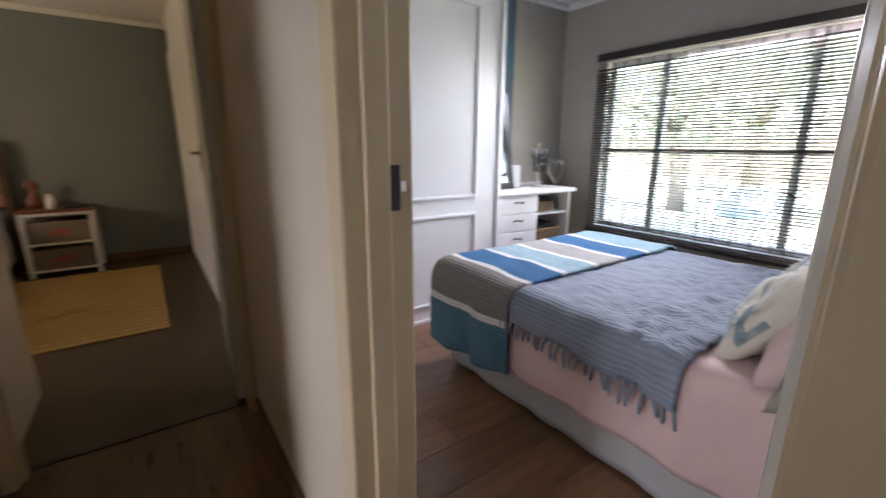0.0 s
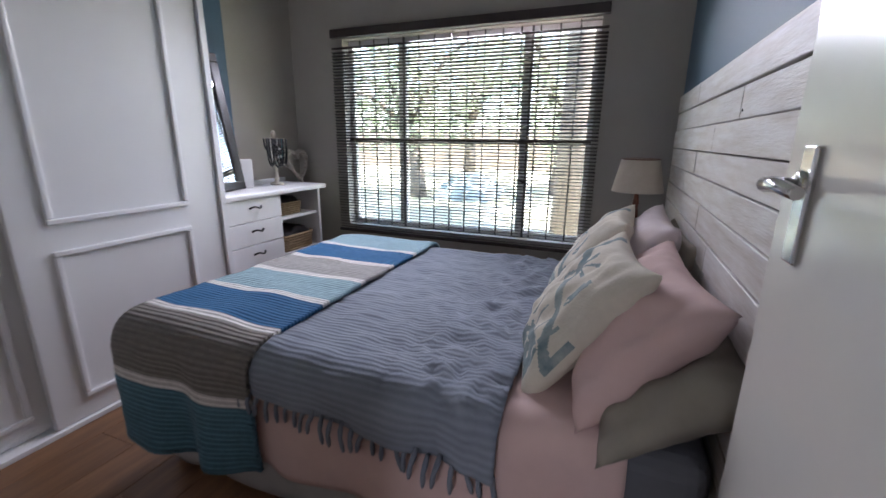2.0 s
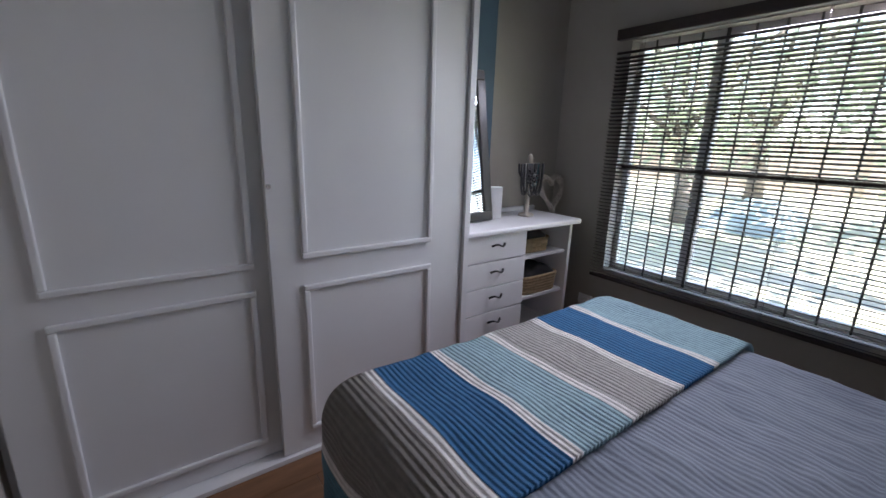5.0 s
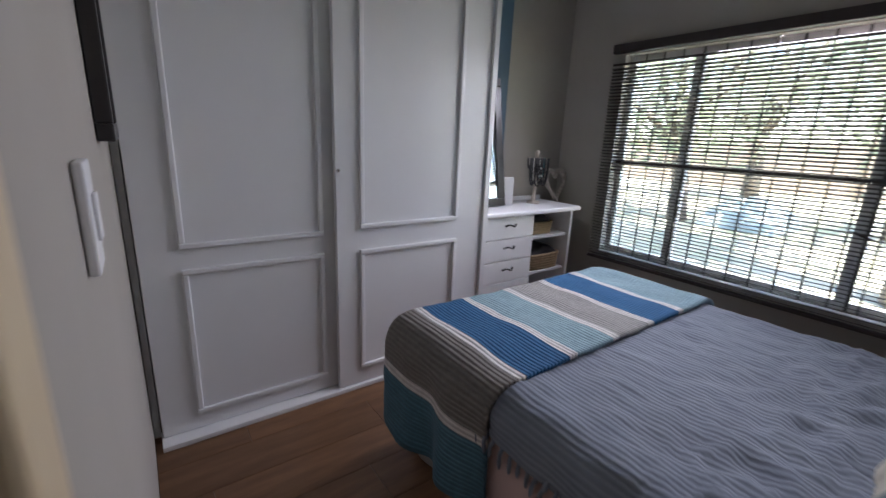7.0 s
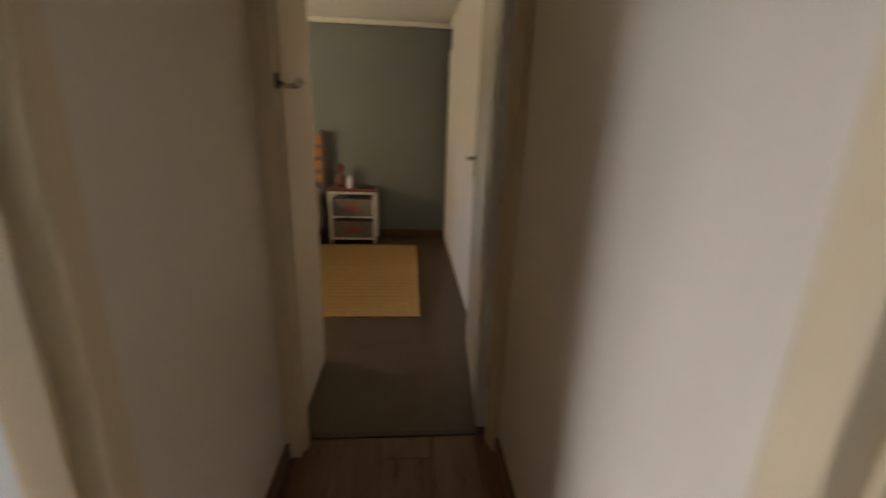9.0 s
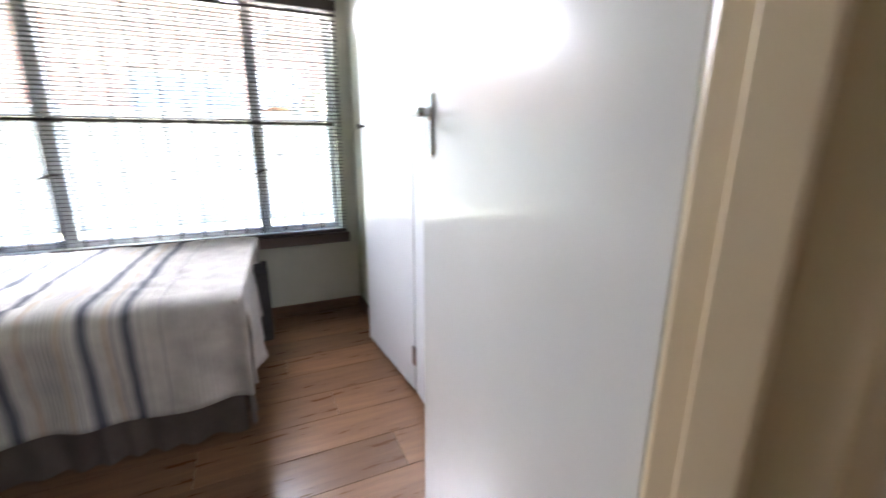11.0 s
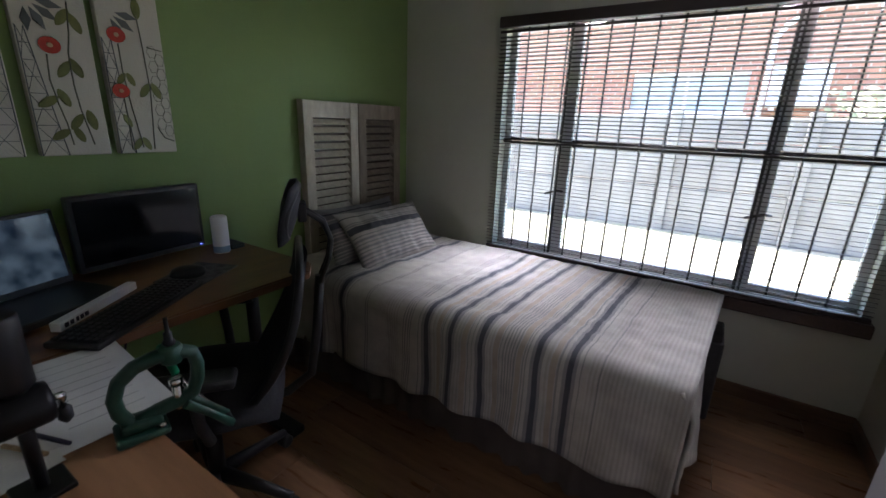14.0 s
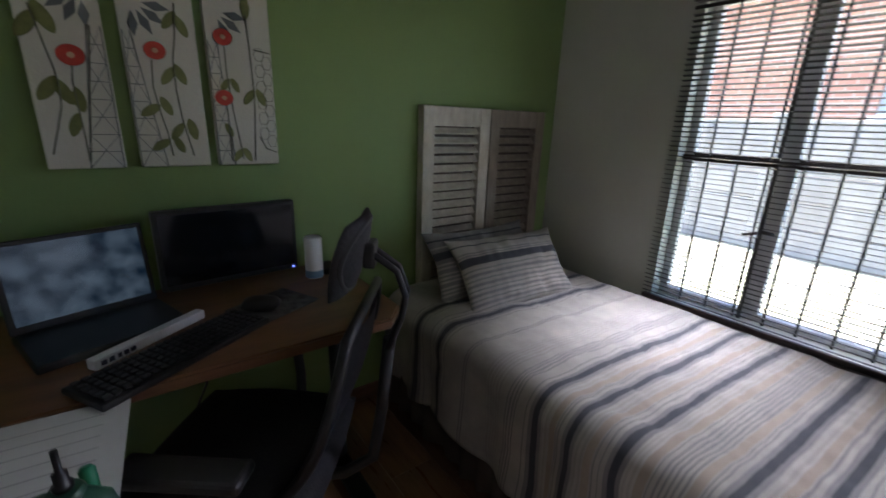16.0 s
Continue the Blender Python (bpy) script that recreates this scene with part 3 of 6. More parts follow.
part("foot_valance", bm, valance_grey, bed, "pale grey cotton valance at the foot")
part("base", box(BX0 + 0.05, BY0 + 0.02, 0.06, BX1 - 0.03, BY1 - 0.05, 0.268, 0.01), sheet_grey, bed)
for x in (BX0 + 0.07, BX1 - 0.07):
    for y in (BY0 + 0.1, BY1 - 0.08):
        part("leg", lathe([(0.018, 0), (0.024, 0.03), (0.024, 0.062)], 12, (x, y, 0)), black_plastic, bed)

duvet = thing("duvet", "dusty pink cotton duvet hanging over the bed side", "bedding", (1.5, 1.4, 0.5))
part("cover", drape(over(0.892, 2.185, 0.538, 0.195, 0.30, 0.06), 0.60, 2.105, folds=0.045, hem=0.02, wrinkle=0.005, wscale=5, seed=1, thick=0.016, flare=0.02), pink, duvet)
bm = drape([(2.13, 0.21), (2.125, 0.35), (2.118, 0.47), (2.09, 0.52)], 0.90, 2.17, wrinkle=0.008, wscale=5, step=0.03, seed=9, thick=0.012)
bm.transform(Matrix(((0, 1, 0, 0), (1, 0, 0, 0), (0, 0, 1, 0), (0, 0, 0, 1))))
bmesh.ops.reverse_faces(bm, faces=bm.faces[:])
part("foot_end", bm, pink, duvet)

throw = thing("throw_blanket", "slate grey ribbed throw with tasselled edge", "blanket", (1.5, 1.2, 0.56))
part("cloth", drape(over(0.862, 2.21, 0.566, 0.43, 0.42, 0.07), 0.862, 1.62, wrinkle=0.008, wscale=6.5, seed=4, hem=0.01, thick=0.007, flare=0.03, fine=0.006, crumple=(0.98, 0.22, 0.011), slope=0.6, step=0.014), grey_throw, throw)
for i in range(25):
    y = 0.872 + i * (1.60 - 0.872) / 24
    z0 = 0.433 + 0.11 * 0.6 * (y - 1.241) + random.uniform(-0.005, 0.005)
    lng = random.uniform(0.055, 0.075)
    xx = 0.854 + 0.0108 * math.sin(y * 23)
    sway = random.uniform(-0.02, 0.02)
    pts = [(xx + 0.012, y, z0 + 0.014), (xx, y + sway * 0.2, z0 - 0.008), (xx - 0.006, y + sway * 0.5, z0 - lng * 0.35), (xx - 0.004, y + sway * 0.8, z0 - lng * 0.7), (xx - 0.002, y + sway, z0 - lng)]
    part("tassel", tube(pts, [0.005, 0.0075, 0.006, 0.007, 0.004], 6), grey_throw, throw)

runner = thing("knitted_blanket", "knitted blanket in blue, teal and taupe stripes across the bed foot", "blanket", (1.5, 1.85, 0.57))
prof = over(0.845, 2.235, 0.582, 0.175, 0.33, 0.08)
# stripe edges by the length along the cloth; the top's x is about u - hang
hang = (0.582 - 0.08 - 0.175) + math.pi / 2 * 0.08 - 0.08 - 0.845
cuts = [0.0, 0.225, 0.258] + [v + hang for x in (0.95, 1.185, 1.42, 1.655, 1.89) for v in (x, x + 0.036)] + [4.0]
order = [0, 2, 1, 2, 3, 2, 4, 2, 5, 2, 3, 2, 4]
part("knit", drape(prof, 1.565, 2.125, stripes=[(a, b, k) for a, b, k in zip(cuts, cuts[1:], order)], wrinkle=0.009, wscale=6, seed=11, hem=0.04, thick=0.014, flare=0.03),
     [k_teal, k_taupe, k_white, k_blue, k_pale, k_stone], runner)


def lean(x, y, z, tilt, turn=0, spin=0):
    """A cushion's pose: leaning back by tilt from lying flat, its face towards the bed's foot."""
    return Matrix.Translation((x, y, z)) @ Matrix.Rotation(radians(turn), 4, "Z") @ Matrix.Rotation(radians(180 - tilt), 4, "X") @ Matrix.Rotation(radians(180 + spin), 4, "Z") @ Matrix.Rotation(math.pi, 4, "Y")


def print_marks(u, v):
    """Faded print: a dark block in one corner, fine lines over it, a palm and two feathers."""
    w = noise.noise(Vector((u * 9, v * 9, 0))) * 0.05
    worn = noise.noise(Vector((u * 21, v * 21, 4))) > -0.34
    if 0.60 + w < u < 0.93 and 0.05 < v < 0.27 + w:
        return 1 if worn else 0
    if 0.27 < v < 0.42 and u > 0.5 and abs(u * 9 - round(u * 9)) < 0.07:
        return 1
    r, a = math.hypot(u - 0.52, v - 0.70), math.atan2(v - 0.70, u - 0.52)
    if r < 0.15 and math.cos(a * 7 + 0.6) > 0.25 + r * 3 and a > -2.6:
        return 1
    if abs((u - 0.55) * 0.72 + (v - 0.66) * 0.69) < 0.17 and abs((u - 0.63) * 0.69 - (v - 0.58) * -0.72) < 0.028:
        return 1
    for cu, cv, ru, rv in ((0.40, 0.36, 0.055, 0.14), (0.22, 0.66, 0.07, 0.12), (0.80, 0.62, 0.04, 0.12), (0.14, 0.28, 0.07, 0.10)):
        if ((u - cu) / ru) ** 2 + ((v - cv) / rv) ** 2 < 1 + w * 6:
            return 1 if worn else 0
    return 0


pillow("scatter_cushion", "cream linen cushion with faded teal print, leaning on pillows", Matrix.Translation((1.24, 0.735, 0.705)) @ Matrix.Rotation(radians(8), 4, "Z") @ Matrix.Rotation(radians(-52), 4, "X") @ Matrix.Rotation(math.pi, 4, "Z"), 0.46, 0.44, 0.17, [cream_linen, print_teal], 1, print_marks, "scatter cushions", "cushion", 80, wr=0.018)
pillow("scatter_cushion", "cream linen cushion with faded teal print, leaning on pillows", Matrix.Translation((1.72, 0.735, 0.72)) @ Matrix.Rotation(radians(-4), 4, "Z") @ Matrix.Rotation(radians(-56), 4, "X") @ Matrix.Rotation(math.pi, 4, "Z"), 0.46, 0.44, 0.16, [cream_linen, print_teal], 4, print_marks, "scatter cushions", "cushion", 80)
pillow("pillow", "plump dusty pink pillow behind the printed cushion", Matrix.Translation((1.22, 0.60, 0.70)) @ Matrix.Rotation(radians(4), 4, "Z") @ Matrix.Rotation(radians(-50), 4, "X"), 0.62, 0.40, 0.19, [pink], 2, None, "pillows on the double bed", n=34, wr=0.022)
pillow("pillow", "pale pink pillow against the plank headboard", Matrix.Translation((1.80, 0.58, 0.72)) @ Matrix.Rotation(radians(-60), 4, "X"), 0.60, 0.40, 0.18, [pale_lilac], 6, None, "pillows on the double bed")
pillow("pillow", "taupe cotton pillow slumped at the bed edge", Matrix.Translation((1.16, 0.515, 0.635)) @ Matrix.Rotation(radians(-2), 4, "Z") @ Matrix.Rotation(radians(-38), 4, "X"), 0.66, 0.34, 0.17, [taupe_cotton], 3, None, "pillows on the double bed", n=34, wr=0.026)
pillow("pillow", "taupe cotton pillow against the plank headboard", Matrix.Translation((1.83, 0.50, 0.66)) @ Matrix.Rotation(radians(-64), 4, "X"), 0.62, 0.40, 0.13, [taupe_cotton], 8, None, "pillows on the double bed")

# plank headboard
white_wash = material("whitewashed pine board", (0.70, 0.69, 0.68), 0.5, col2=(0.50, 0.455, 0.41), scale=4.5, stretch=(1, 9, 9), bump=0.35, bscale=26, vary=0.06, detail=8)
headboard = thing("plank_headboard", "tall headboard of whitewashed horizontal planks on the wall", "headboard", (1.75, 0.40, 0.0))
part("backing_board", box(0.93, 0.387, 0.30, 2.535, 0.402, 1.36), brown_wood, headboard)
z = 0.30
rows_h = 0.0819
for r in range(13):
    zz0, zz1 = 0.30 + r * rows_h, 0.30 + (r + 1) * rows_h - random.uniform(0.002, 0.006)
    cut = random.uniform(1.3, 2.1)
    for a, b in ((0.93, cut - 0.0015), (cut + 0.0015, 2.54)):
        part("plank", box(a, 0.4025, zz0, b, 0.4245 + random.uniform(-0.003, 0.003), zz1, 0.002, 1), white_wash, headboard)
for x, z in ((2.45, 1.30), (1.30, 1.22)):
    k = lathe([(0.003, 0), (0.004, 0.001), (0.001, 0.002)], 10)
    k.transform(Matrix.Translation((x, 0.4245, z)) @ Matrix.Rotation(-math.pi / 2, 4, "X"))
    part("nail_head", k, black_iron, headboard)


# sliding wardrobe
def moulding(bm, x0, z0, x1, z1, y, w=0.022, d=0.014):
    """A raised picture-frame moulding on a face towards -y."""
    for a in ((x0, z0, x1, z0 + w), (x0, z1 - w, x1, z1), (x0, z0 + w, x0 + w, z1 - w), (x1 - w, z0 + w, x1, z1 - w)):
        bm_box(bm, a[0], y - d, a[1], a[2], y, a[3], 0.005)


wardrobe = thing("wardrobe", "built-in white sliding wardrobe with moulded panels", "wardrobe", (0.9, 2.8, 0))
part("body", bm_box(bm_box(box(0.077, 2.70, 0.0, 0.10, 2.997, H - 0.052), 1.69, 2.585, 0.0, 1.72, 2.997, H - 0.052), 0.10, 2.97, 0.0, 1.69, 2.997, H - 0.052), white_cup, wardrobe)
part("bottom_track", box(0.10, 2.585, 0.0, 1.69, 2.70, 0.022, 0.003), white_cup, wardrobe)
part("top_track", box(0.10, 2.585, H - 0.11, 1.69, 2.70, H - 0.052, 0.003), white_cup, wardrobe)
dl = part("sliding_door", box(0.105, 2.645, 0.024, 0.90, 2.672, H - 0.112, 0.004), white_cup, wardrobe, "white sliding door with raised mouldings")
bm = bmesh.new()
moulding(bm, 0.235, 0.095, 0.79, 0.72, 2.645)
moulding(bm, 0.235, 0.80, 0.79, 2.02, 2.645)
part("moulding", bm, white_cup, dl)
dr = part("sliding_door", box(0.835, 2.60, 0.024, 1.686, 2.627, H - 0.112, 0.004), white_cup, wardrobe, "white sliding door with raised mouldings")
bm = bmesh.new()
moulding(bm, 0.945, 0.11, 1.51, 0.725, 2.60)
moulding(bm, 0.945, 0.825, 1.51, 2.02, 2.60)
part("moulding", bm, white_cup, dr)
k = lathe([(0.008, 0), (0.008, 0.003)], 14)
k.transform(Matrix.Translation((0.848, 2.60, 1.09)) @ Matrix.Rotation(math.pi / 2, 4, "X"))
part("finger_pull", k, chrome, dr)


# dressing nook
def s_handle(x, z, y):
    pts = [(x - 0.045 + 0.09 * i / 12, y - 0.004 - 0.02 * math.sin(math.pi * i / 12), z + 0.008 * math.sin(2 * math.pi * i / 12) + 0.004 * (i / 6 - 1)) for i in range(13)]
    return tube(pts, [0.004 + 0.002 * abs(math.cos(math.pi * i / 12)) for i in range(13)], 8)


chest = thing("dressing_chest", "white dressing chest with four drawers and open shelves", "chest of drawers", (2.17, 2.8, 0))
part("body", bm_box(bm_box(bm_box(bm_box(box(1.725, 2.65, 0.16, 1.745, 2.995, 0.80), 2.145, 2.65, 0.16, 2.165, 2.995, 0.80), 1.745, 2.975, 0.16, 2.145, 2.995, 0.80), 2.54, 2.64, 0.0, 2.562, 2.995, 0.80), 2.165, 2.98, 0.0, 2.54, 2.995, 0.80), white_lac, chest)
part("plinth", box(1.735, 2.68, 0.0, 2.15, 2.99, 0.16), white_lac, chest)
part("top", box(1.722, 2.605, 0.803, 2.60, 2.997, 0.834, 0.010, 3), white_lac, chest, "glossy white worktop")
part("upstand", box(1.95, 2.975, 0.8345, 2.60, 2.997, 0.862, 0.004), white_lac, chest)
part("shelf", box(2.166, 2.66, 0.625, 2.539, 2.98, 0.643, 0.002), white_lac, chest)
part("shelf", box(2.166, 2.66, 0.16, 2.539, 2.98, 0.178, 0.002), white_lac, chest)
for i in range(4):
    z0 = 0.25 + i * 0.1385
    d = part("drawer_front", box(1.730, 2.625, z0 + 0.002, 2.158, 2.648, z0 + 0.1355, 0.003), white_lac, chest)
    part("drawer_handle", s_handle(1.945, z0 + 0.085, 2.623), black_iron, d, "black iron curved drawer handle")
part("bottom_rail", box(1.730, 2.632, 0.165, 2.158, 2.65, 0.249, 0.002), white_lac, chest)

straw = material("woven straw", (0.40, 0.29, 0.17), 0.85, col2=(0.26, 0.18, 0.10), scale=60, bump=0.6, bscale=120)
dark_cloth = material("dark folded cloth", (0.03, 0.028, 0.03), 0.9, col2=(0.05, 0.045, 0.045), scale=12)


def basket(x0, x1, y0, y1, z0, h, label):
    b = thing("wicker_basket", label, "basket", ((x0 + x1) / 2, (y0 + y1) / 2, z0), "wicker baskets")
    cx, cy = (x0 + x1) / 2, (y0 + y1) / 2
    bm = bmesh.new()
    k = 6
    for i in range(k):
        e = 0.010 * i / k
        z = z0 + h * (i + 0.5) / k
        pts = []
        for a in range(40):
            t = 2 * math.pi * a / 40
            c, s = math.cos(t), math.sin(t)
            rx, ry = (x1 - x0) / 2 - 0.012 + e, (y1 - y0) / 2 - 0.012 + e
            px = math.copysign(abs(c) ** 0.35, c) * rx
            py = math.copysign(abs(s) ** 0.35, s) * ry
            o = 0.003 if (a + i) % 2 else -0.001
            pts.append((cx + px * (1 + o * 3), cy + py * (1 + o * 3), z))
        tube(pts, h / k * 0.56, 6, bm, True)
    part("weave", bm, straw, b)
    part("base", box(x0 + 0.02, y0 + 0.02, z0, x1 - 0.02, y1 - 0.02, z0 + 0.012), straw, b)
    pm = pillow_mesh(x1 - x0 - 0.03, y1 - y0 - 0.03, 0.10, x0, n=14, wr=0.03)
    pm.transform(Matrix.Translation((cx, cy, z0 + h - 0.005)))
    part("contents", pm, dark_cloth, b, "dark folded cloth inside")


basket(2.18, 2.45, 2.69, 2.93, 0.644, 0.085, "low straw basket with dark cloth on the shelf")
basket(2.20, 2.52, 2.665, 2.93, 0.40, 0.11, "straw basket with dark cloth in the open shelf")
part("shelf", box(2.166, 2.66, 0.382, 2.539, 2.98, 0.399, 0.002), white_lac, chest)

# leaning mirror
mirror_glass = bpy.data.materials.new("silvered mirror")
mirror_glass.use_nodes = True
mg = mirror_glass.node_tree.nodes["Principled BSDF"]
mg.inputs["Metallic"].default_value, mg.inputs["Roughness"].default_value = 1.0, 0.02
mg.inputs["Base Color"].default_value = (0.86, 0.87, 0.87, 1)
black_frame = material("black stained timber", (0.016, 0.014, 0.014), 0.35, col2=(0.024, 0.021, 0.02), scale=8, bump=0.1)
mir = thing("leaning_mirror", "black framed mirror leaning on the back wall", "mirror", m=Matrix.Translation((1.865, 2.80, 0.838)) @ Matrix.Rotation(radians(3), 4, "Z") @ Matrix.Rotation(radians(-9), 4, "X"))
bm = bmesh.new()
mw, mh = 0.20, 0.79
for a in ((-mw, 0, mw, 0.05), (-mw, mh - 0.05, mw, mh), (-mw, 0.05, -mw + 0.05, mh - 0.05), (mw - 0.062, 0.05, mw, mh - 0.05)):
    bm_box(bm, a[0], -0.012, a[1], a[2], 0.012, a[3], 0.005)
local_part("frame", bm, black_frame, mir)
local_part("mirror_pane", box(-mw + 0.048, -0.003, 0.048, mw - 0.048, 0.003, mh - 0.048), mirror_glass, mir)

# small things on the chest
bx = tagged(new("white_box", mesh_of("white_box", box(-0.045, -0.022, 0, 0.04, 0.022, 0.18, 0.005), white_lac)), "small white upright box on the dressing chest", "box")
bx.matrix_basis = Matrix.Translation((2.115, 2.85, 0.835)) @ Matrix.Rotation(radians(-24), 4, "Z")
stand = thing("jewellery_stand", "wooden jewellery stand hung with dark necklaces", "jewellery stand", (2.36, 2.83, 0.835))
pale_wood = material("pale whitewashed wood", (0.55, 0.50, 0.42), 0.7, col2=(0.42, 0.37, 0.30), scale=14, bump=0.3)
part("post", lathe([(0.045, 0), (0.045, 0.012), (0.014, 0.02), (0.011, 0.2), (0.013, 0.31), (0.018, 0.33), (0.012, 0.35), (0.002, 0.36)], 14, (2.36, 2.83, 0.835)), pale_wood, stand)
part("cross_arm", tube([(2.27, 2.83, 1.135), (2.45, 2.83, 1.135)], 0.008, 8), pale_wood, stand)
black_bead = material("black beads", (0.015, 0.015, 0.018), 0.3)
teal_bead = material("turquoise beads", (0.05, 0.22, 0.24), 0.4)
silver_bead = material("silver beads", (0.6, 0.6, 0.58), 0.3, 0.8)
for i in range(14):
    x = 2.30 + (i % 7) * 0.02
    half = random.uniform(0.016, 0.045)
    drop = random.uniform(0.07, 0.19)
    yy = 2.818 - 0.0045 * (i % 4)
    pts = [(x + half * math.cos(math.pi * k / 10), yy, 1.142 - drop * math.sin(math.pi * k / 10) ** 0.6) for k in range(11)]
    part("necklace", tube(pts, 0.0062, 6), teal_bead if i in (5, 12) else silver_bead if i == 9 else black_bead, stand)
for i in range(16):
    a, r = i * 2.4, 0.008 + 0.0032 * i
    part("bead", lathe([(0.001, -0.009), (0.008, -0.005), (0.0095, 0), (0.008, 0.005), (0.001, 0.009)], 8, (2.36 + r * math.cos(a), 2.797, 1.06 + r * math.sin(a))), silver_bead if i % 7 == 3 else black_bead, stand)

heart = thing("wicker_heart", "whitewashed wicker heart leaning on the wall", "ornament", (2.60, 2.86, 0.835))
wick = material("whitewashed wicker", (0.55, 0.51, 0.45), 0.85, col2=(0.36, 0.32, 0.27), scale=50, bump=0.7, bscale=90)
for lay in range(4):
    pts = []
    for a in range(44):
        t = 2 * math.pi * a / 44
        hx = 16 * math.sin(t) ** 3
        hz = 13 * math.cos(t) - 5 * math.cos(2 * t) - 2 * math.cos(3 * t) - math.cos(4 * t)
        k = 0.0074 + 0.0007 * math.sin(a * 1.9 + lay * 1.7)
        off = 0.011 * math.cos(lay * math.pi / 2 + a * 0.9)
        off2 = 0.011 * math.sin(lay * math.pi / 2 + a * 0.9)
        pts.append((2.64 + hx * k * (1 + off * 3) * 0.85, 2.885 + off2 + 0.0 + 0.02 * hz / 16, 0.962 + hz * k * (1 + off * 3)))
    part("wicker_strand", tube(pts, 0.009, 6, None, True), wick, heart)

# socket by the nook
sock = thing("wall_socket", "white double wall socket under the window", "socket", (2.80, 2.66, 0.27))
part("plate", box(2.788, 2.60, 0.235, 2.7995, 2.70, 0.305, 0.004), white_lac, sock)
part("plug", box(2.755, 2.615, 0.245, 2.787, 2.655, 0.285, 0.006), white_lac, sock)

# bedside table and lamp
red_wood = material("reddish brown timber", (0.20, 0.07, 0.04), 0.4, col2=(0.13, 0.045, 0.028), scale=4, stretch=(1, 8, 8), bump=0.1)
bt = thing("bedside_table", "small reddish brown wooden bedside table", "bedside table", (2.42, 0.62, 0))
part("tabletop", box(2.235, 0.45, 0.60, 2.62, 0.83, 0.625, 0.006), red_wood, bt)
part("apron", box(2.27, 0.48, 0.50, 2.585, 0.80, 0.60), red_wood, bt)
for x in (2.275, 2.555):
    for y in (0.485, 0.775):
        part("leg", box(x - 0.016, y - 0.016, 0, x + 0.016, y + 0.016, 0.50, 0.003), red_wood, bt)
shade_mat = material("cream lampshade fabric", (0.52, 0.46, 0.38), 0.9, col2=(0.48, 0.42, 0.34), scale=20, bump=0.2, bscale=150)
lamp = thing("table_lamp", "turned wooden table lamp with a cream fabric shade", "lamp", (2.36, 0.575, 0.625))
part("base", lathe([(0.055, 0), (0.057, 0.012), (0.04, 0.022), (0.018, 0.04), (0.022, 0.07), (0.014, 0.10), (0.02, 0.13), (0.017, 0.18), (0.012, 0.21), (0.016, 0.225), (0.012, 0.25), (0.008, 0.30)], 20, (2.36, 0.575, 0.6255)), red_wood, lamp)
sh = lathe([(0.118, 0.285), (0.086, 0.44), (0.083, 0.44), (0.115, 0.285)], 32, (2.36, 0.575, 0.6255), cap=False)
part("shade", sh, shade_mat, lamp, "cream fabric shade")
part("shade_rim", tube([(2.36 + 0.0865 * math.cos(a * math.pi / 16), 0.575 + 0.0865 * math.sin(a * math.pi / 16), 1.0655) for a in range(32)], 0.0022, 6, None, True), red_wood, lamp)
part("bulb", lathe([(0.012, 0.30), (0.014, 0.33), (0.028, 0.37), (0.02, 0.40), (0.003, 0.41)], 14, (2.36, 0.575, 0.6255)), white_lac, lamp)

# framed picture and switch on the wall beside the wardrobe
pic = thing("framed_picture", "dark framed picture beside the wardrobe", "picture", (0.08, 2.33, 1.2))
bm = bmesh.new()
for a in ((2.07, 1.205, 2.47, 1.245), (2.07, 1.835, 2.47, 1.875), (2.07, 1.245, 2.11, 1.835), (2.43, 1.245, 2.47, 1.835)):
    bm_box(bm, 0.0765, a[0], a[1], 0.11, a[2], a[3], 0.004)
part("frame", bm, black_frame, pic)
part("mount", box(0.077, 2.11, 1.245, 0.085, 2.43, 1.835), white_lac, pic, "white picture mount")
sw = thing("light_switch", "white plastic light switch plate by the door", "light switch", (0.08, 1.6, 1.1))
part("plate", box(0.0765, 1.49, 1.06, 0.089, 1.57, 1.20, 0.004), white_lac, sw)
part("rocker", box(0.089, 1.515, 1.10, 0.094, 1.545, 1.16, 0.002), white_lac, sw)

# ---- far bedroom ----
mat_straw = material("yellow woven straw", (0.55, 0.36, 0.13), 0.85, col2=(0.42, 0.26, 0.09), scale=10, stretch=(2, 14, 1), bump=0.5, bscale=80)
rug = thing("straw_mat", "yellow woven straw mat on the floor", "rug", (-0.85, 4.4, 0))
strip_w = (5.26 - 3.46) / 26
for i in range(26):
    y = 3.46 + i * strip_w
    part("woven_strip", box(-1.37, y + 0.001, 0.001, -0.335 + random.uniform(-0.004, 0.004), y + strip_w - 0.001, 0.009, 0.003, 1), mat_straw, rug)
ns = thing("basket_drawer_stand", "white framed stand with two fabric basket drawers", "bedside table", (-1.02, 5.5, 0))
crate = material("grey brown fabric basket", (0.22, 0.18, 0.15), 0.9, col2=(0.16, 0.13, 0.11), scale=20, bump=0.4, bscale=120)
red_print = material("faded red print", (0.38, 0.10, 0.08), 0.9)
for x in (-1.26, -0.79):
    for y in (5.32, 5.66):
        part("post", box(x - 0.016, y - 0.016, 0, x + 0.016, y + 0.016, 0.58, 0.003), white_lac, ns)
part("top", box(-1.29, 5.29, 0.58, -0.76, 5.69, 0.60, 0.004), red_wood, ns)
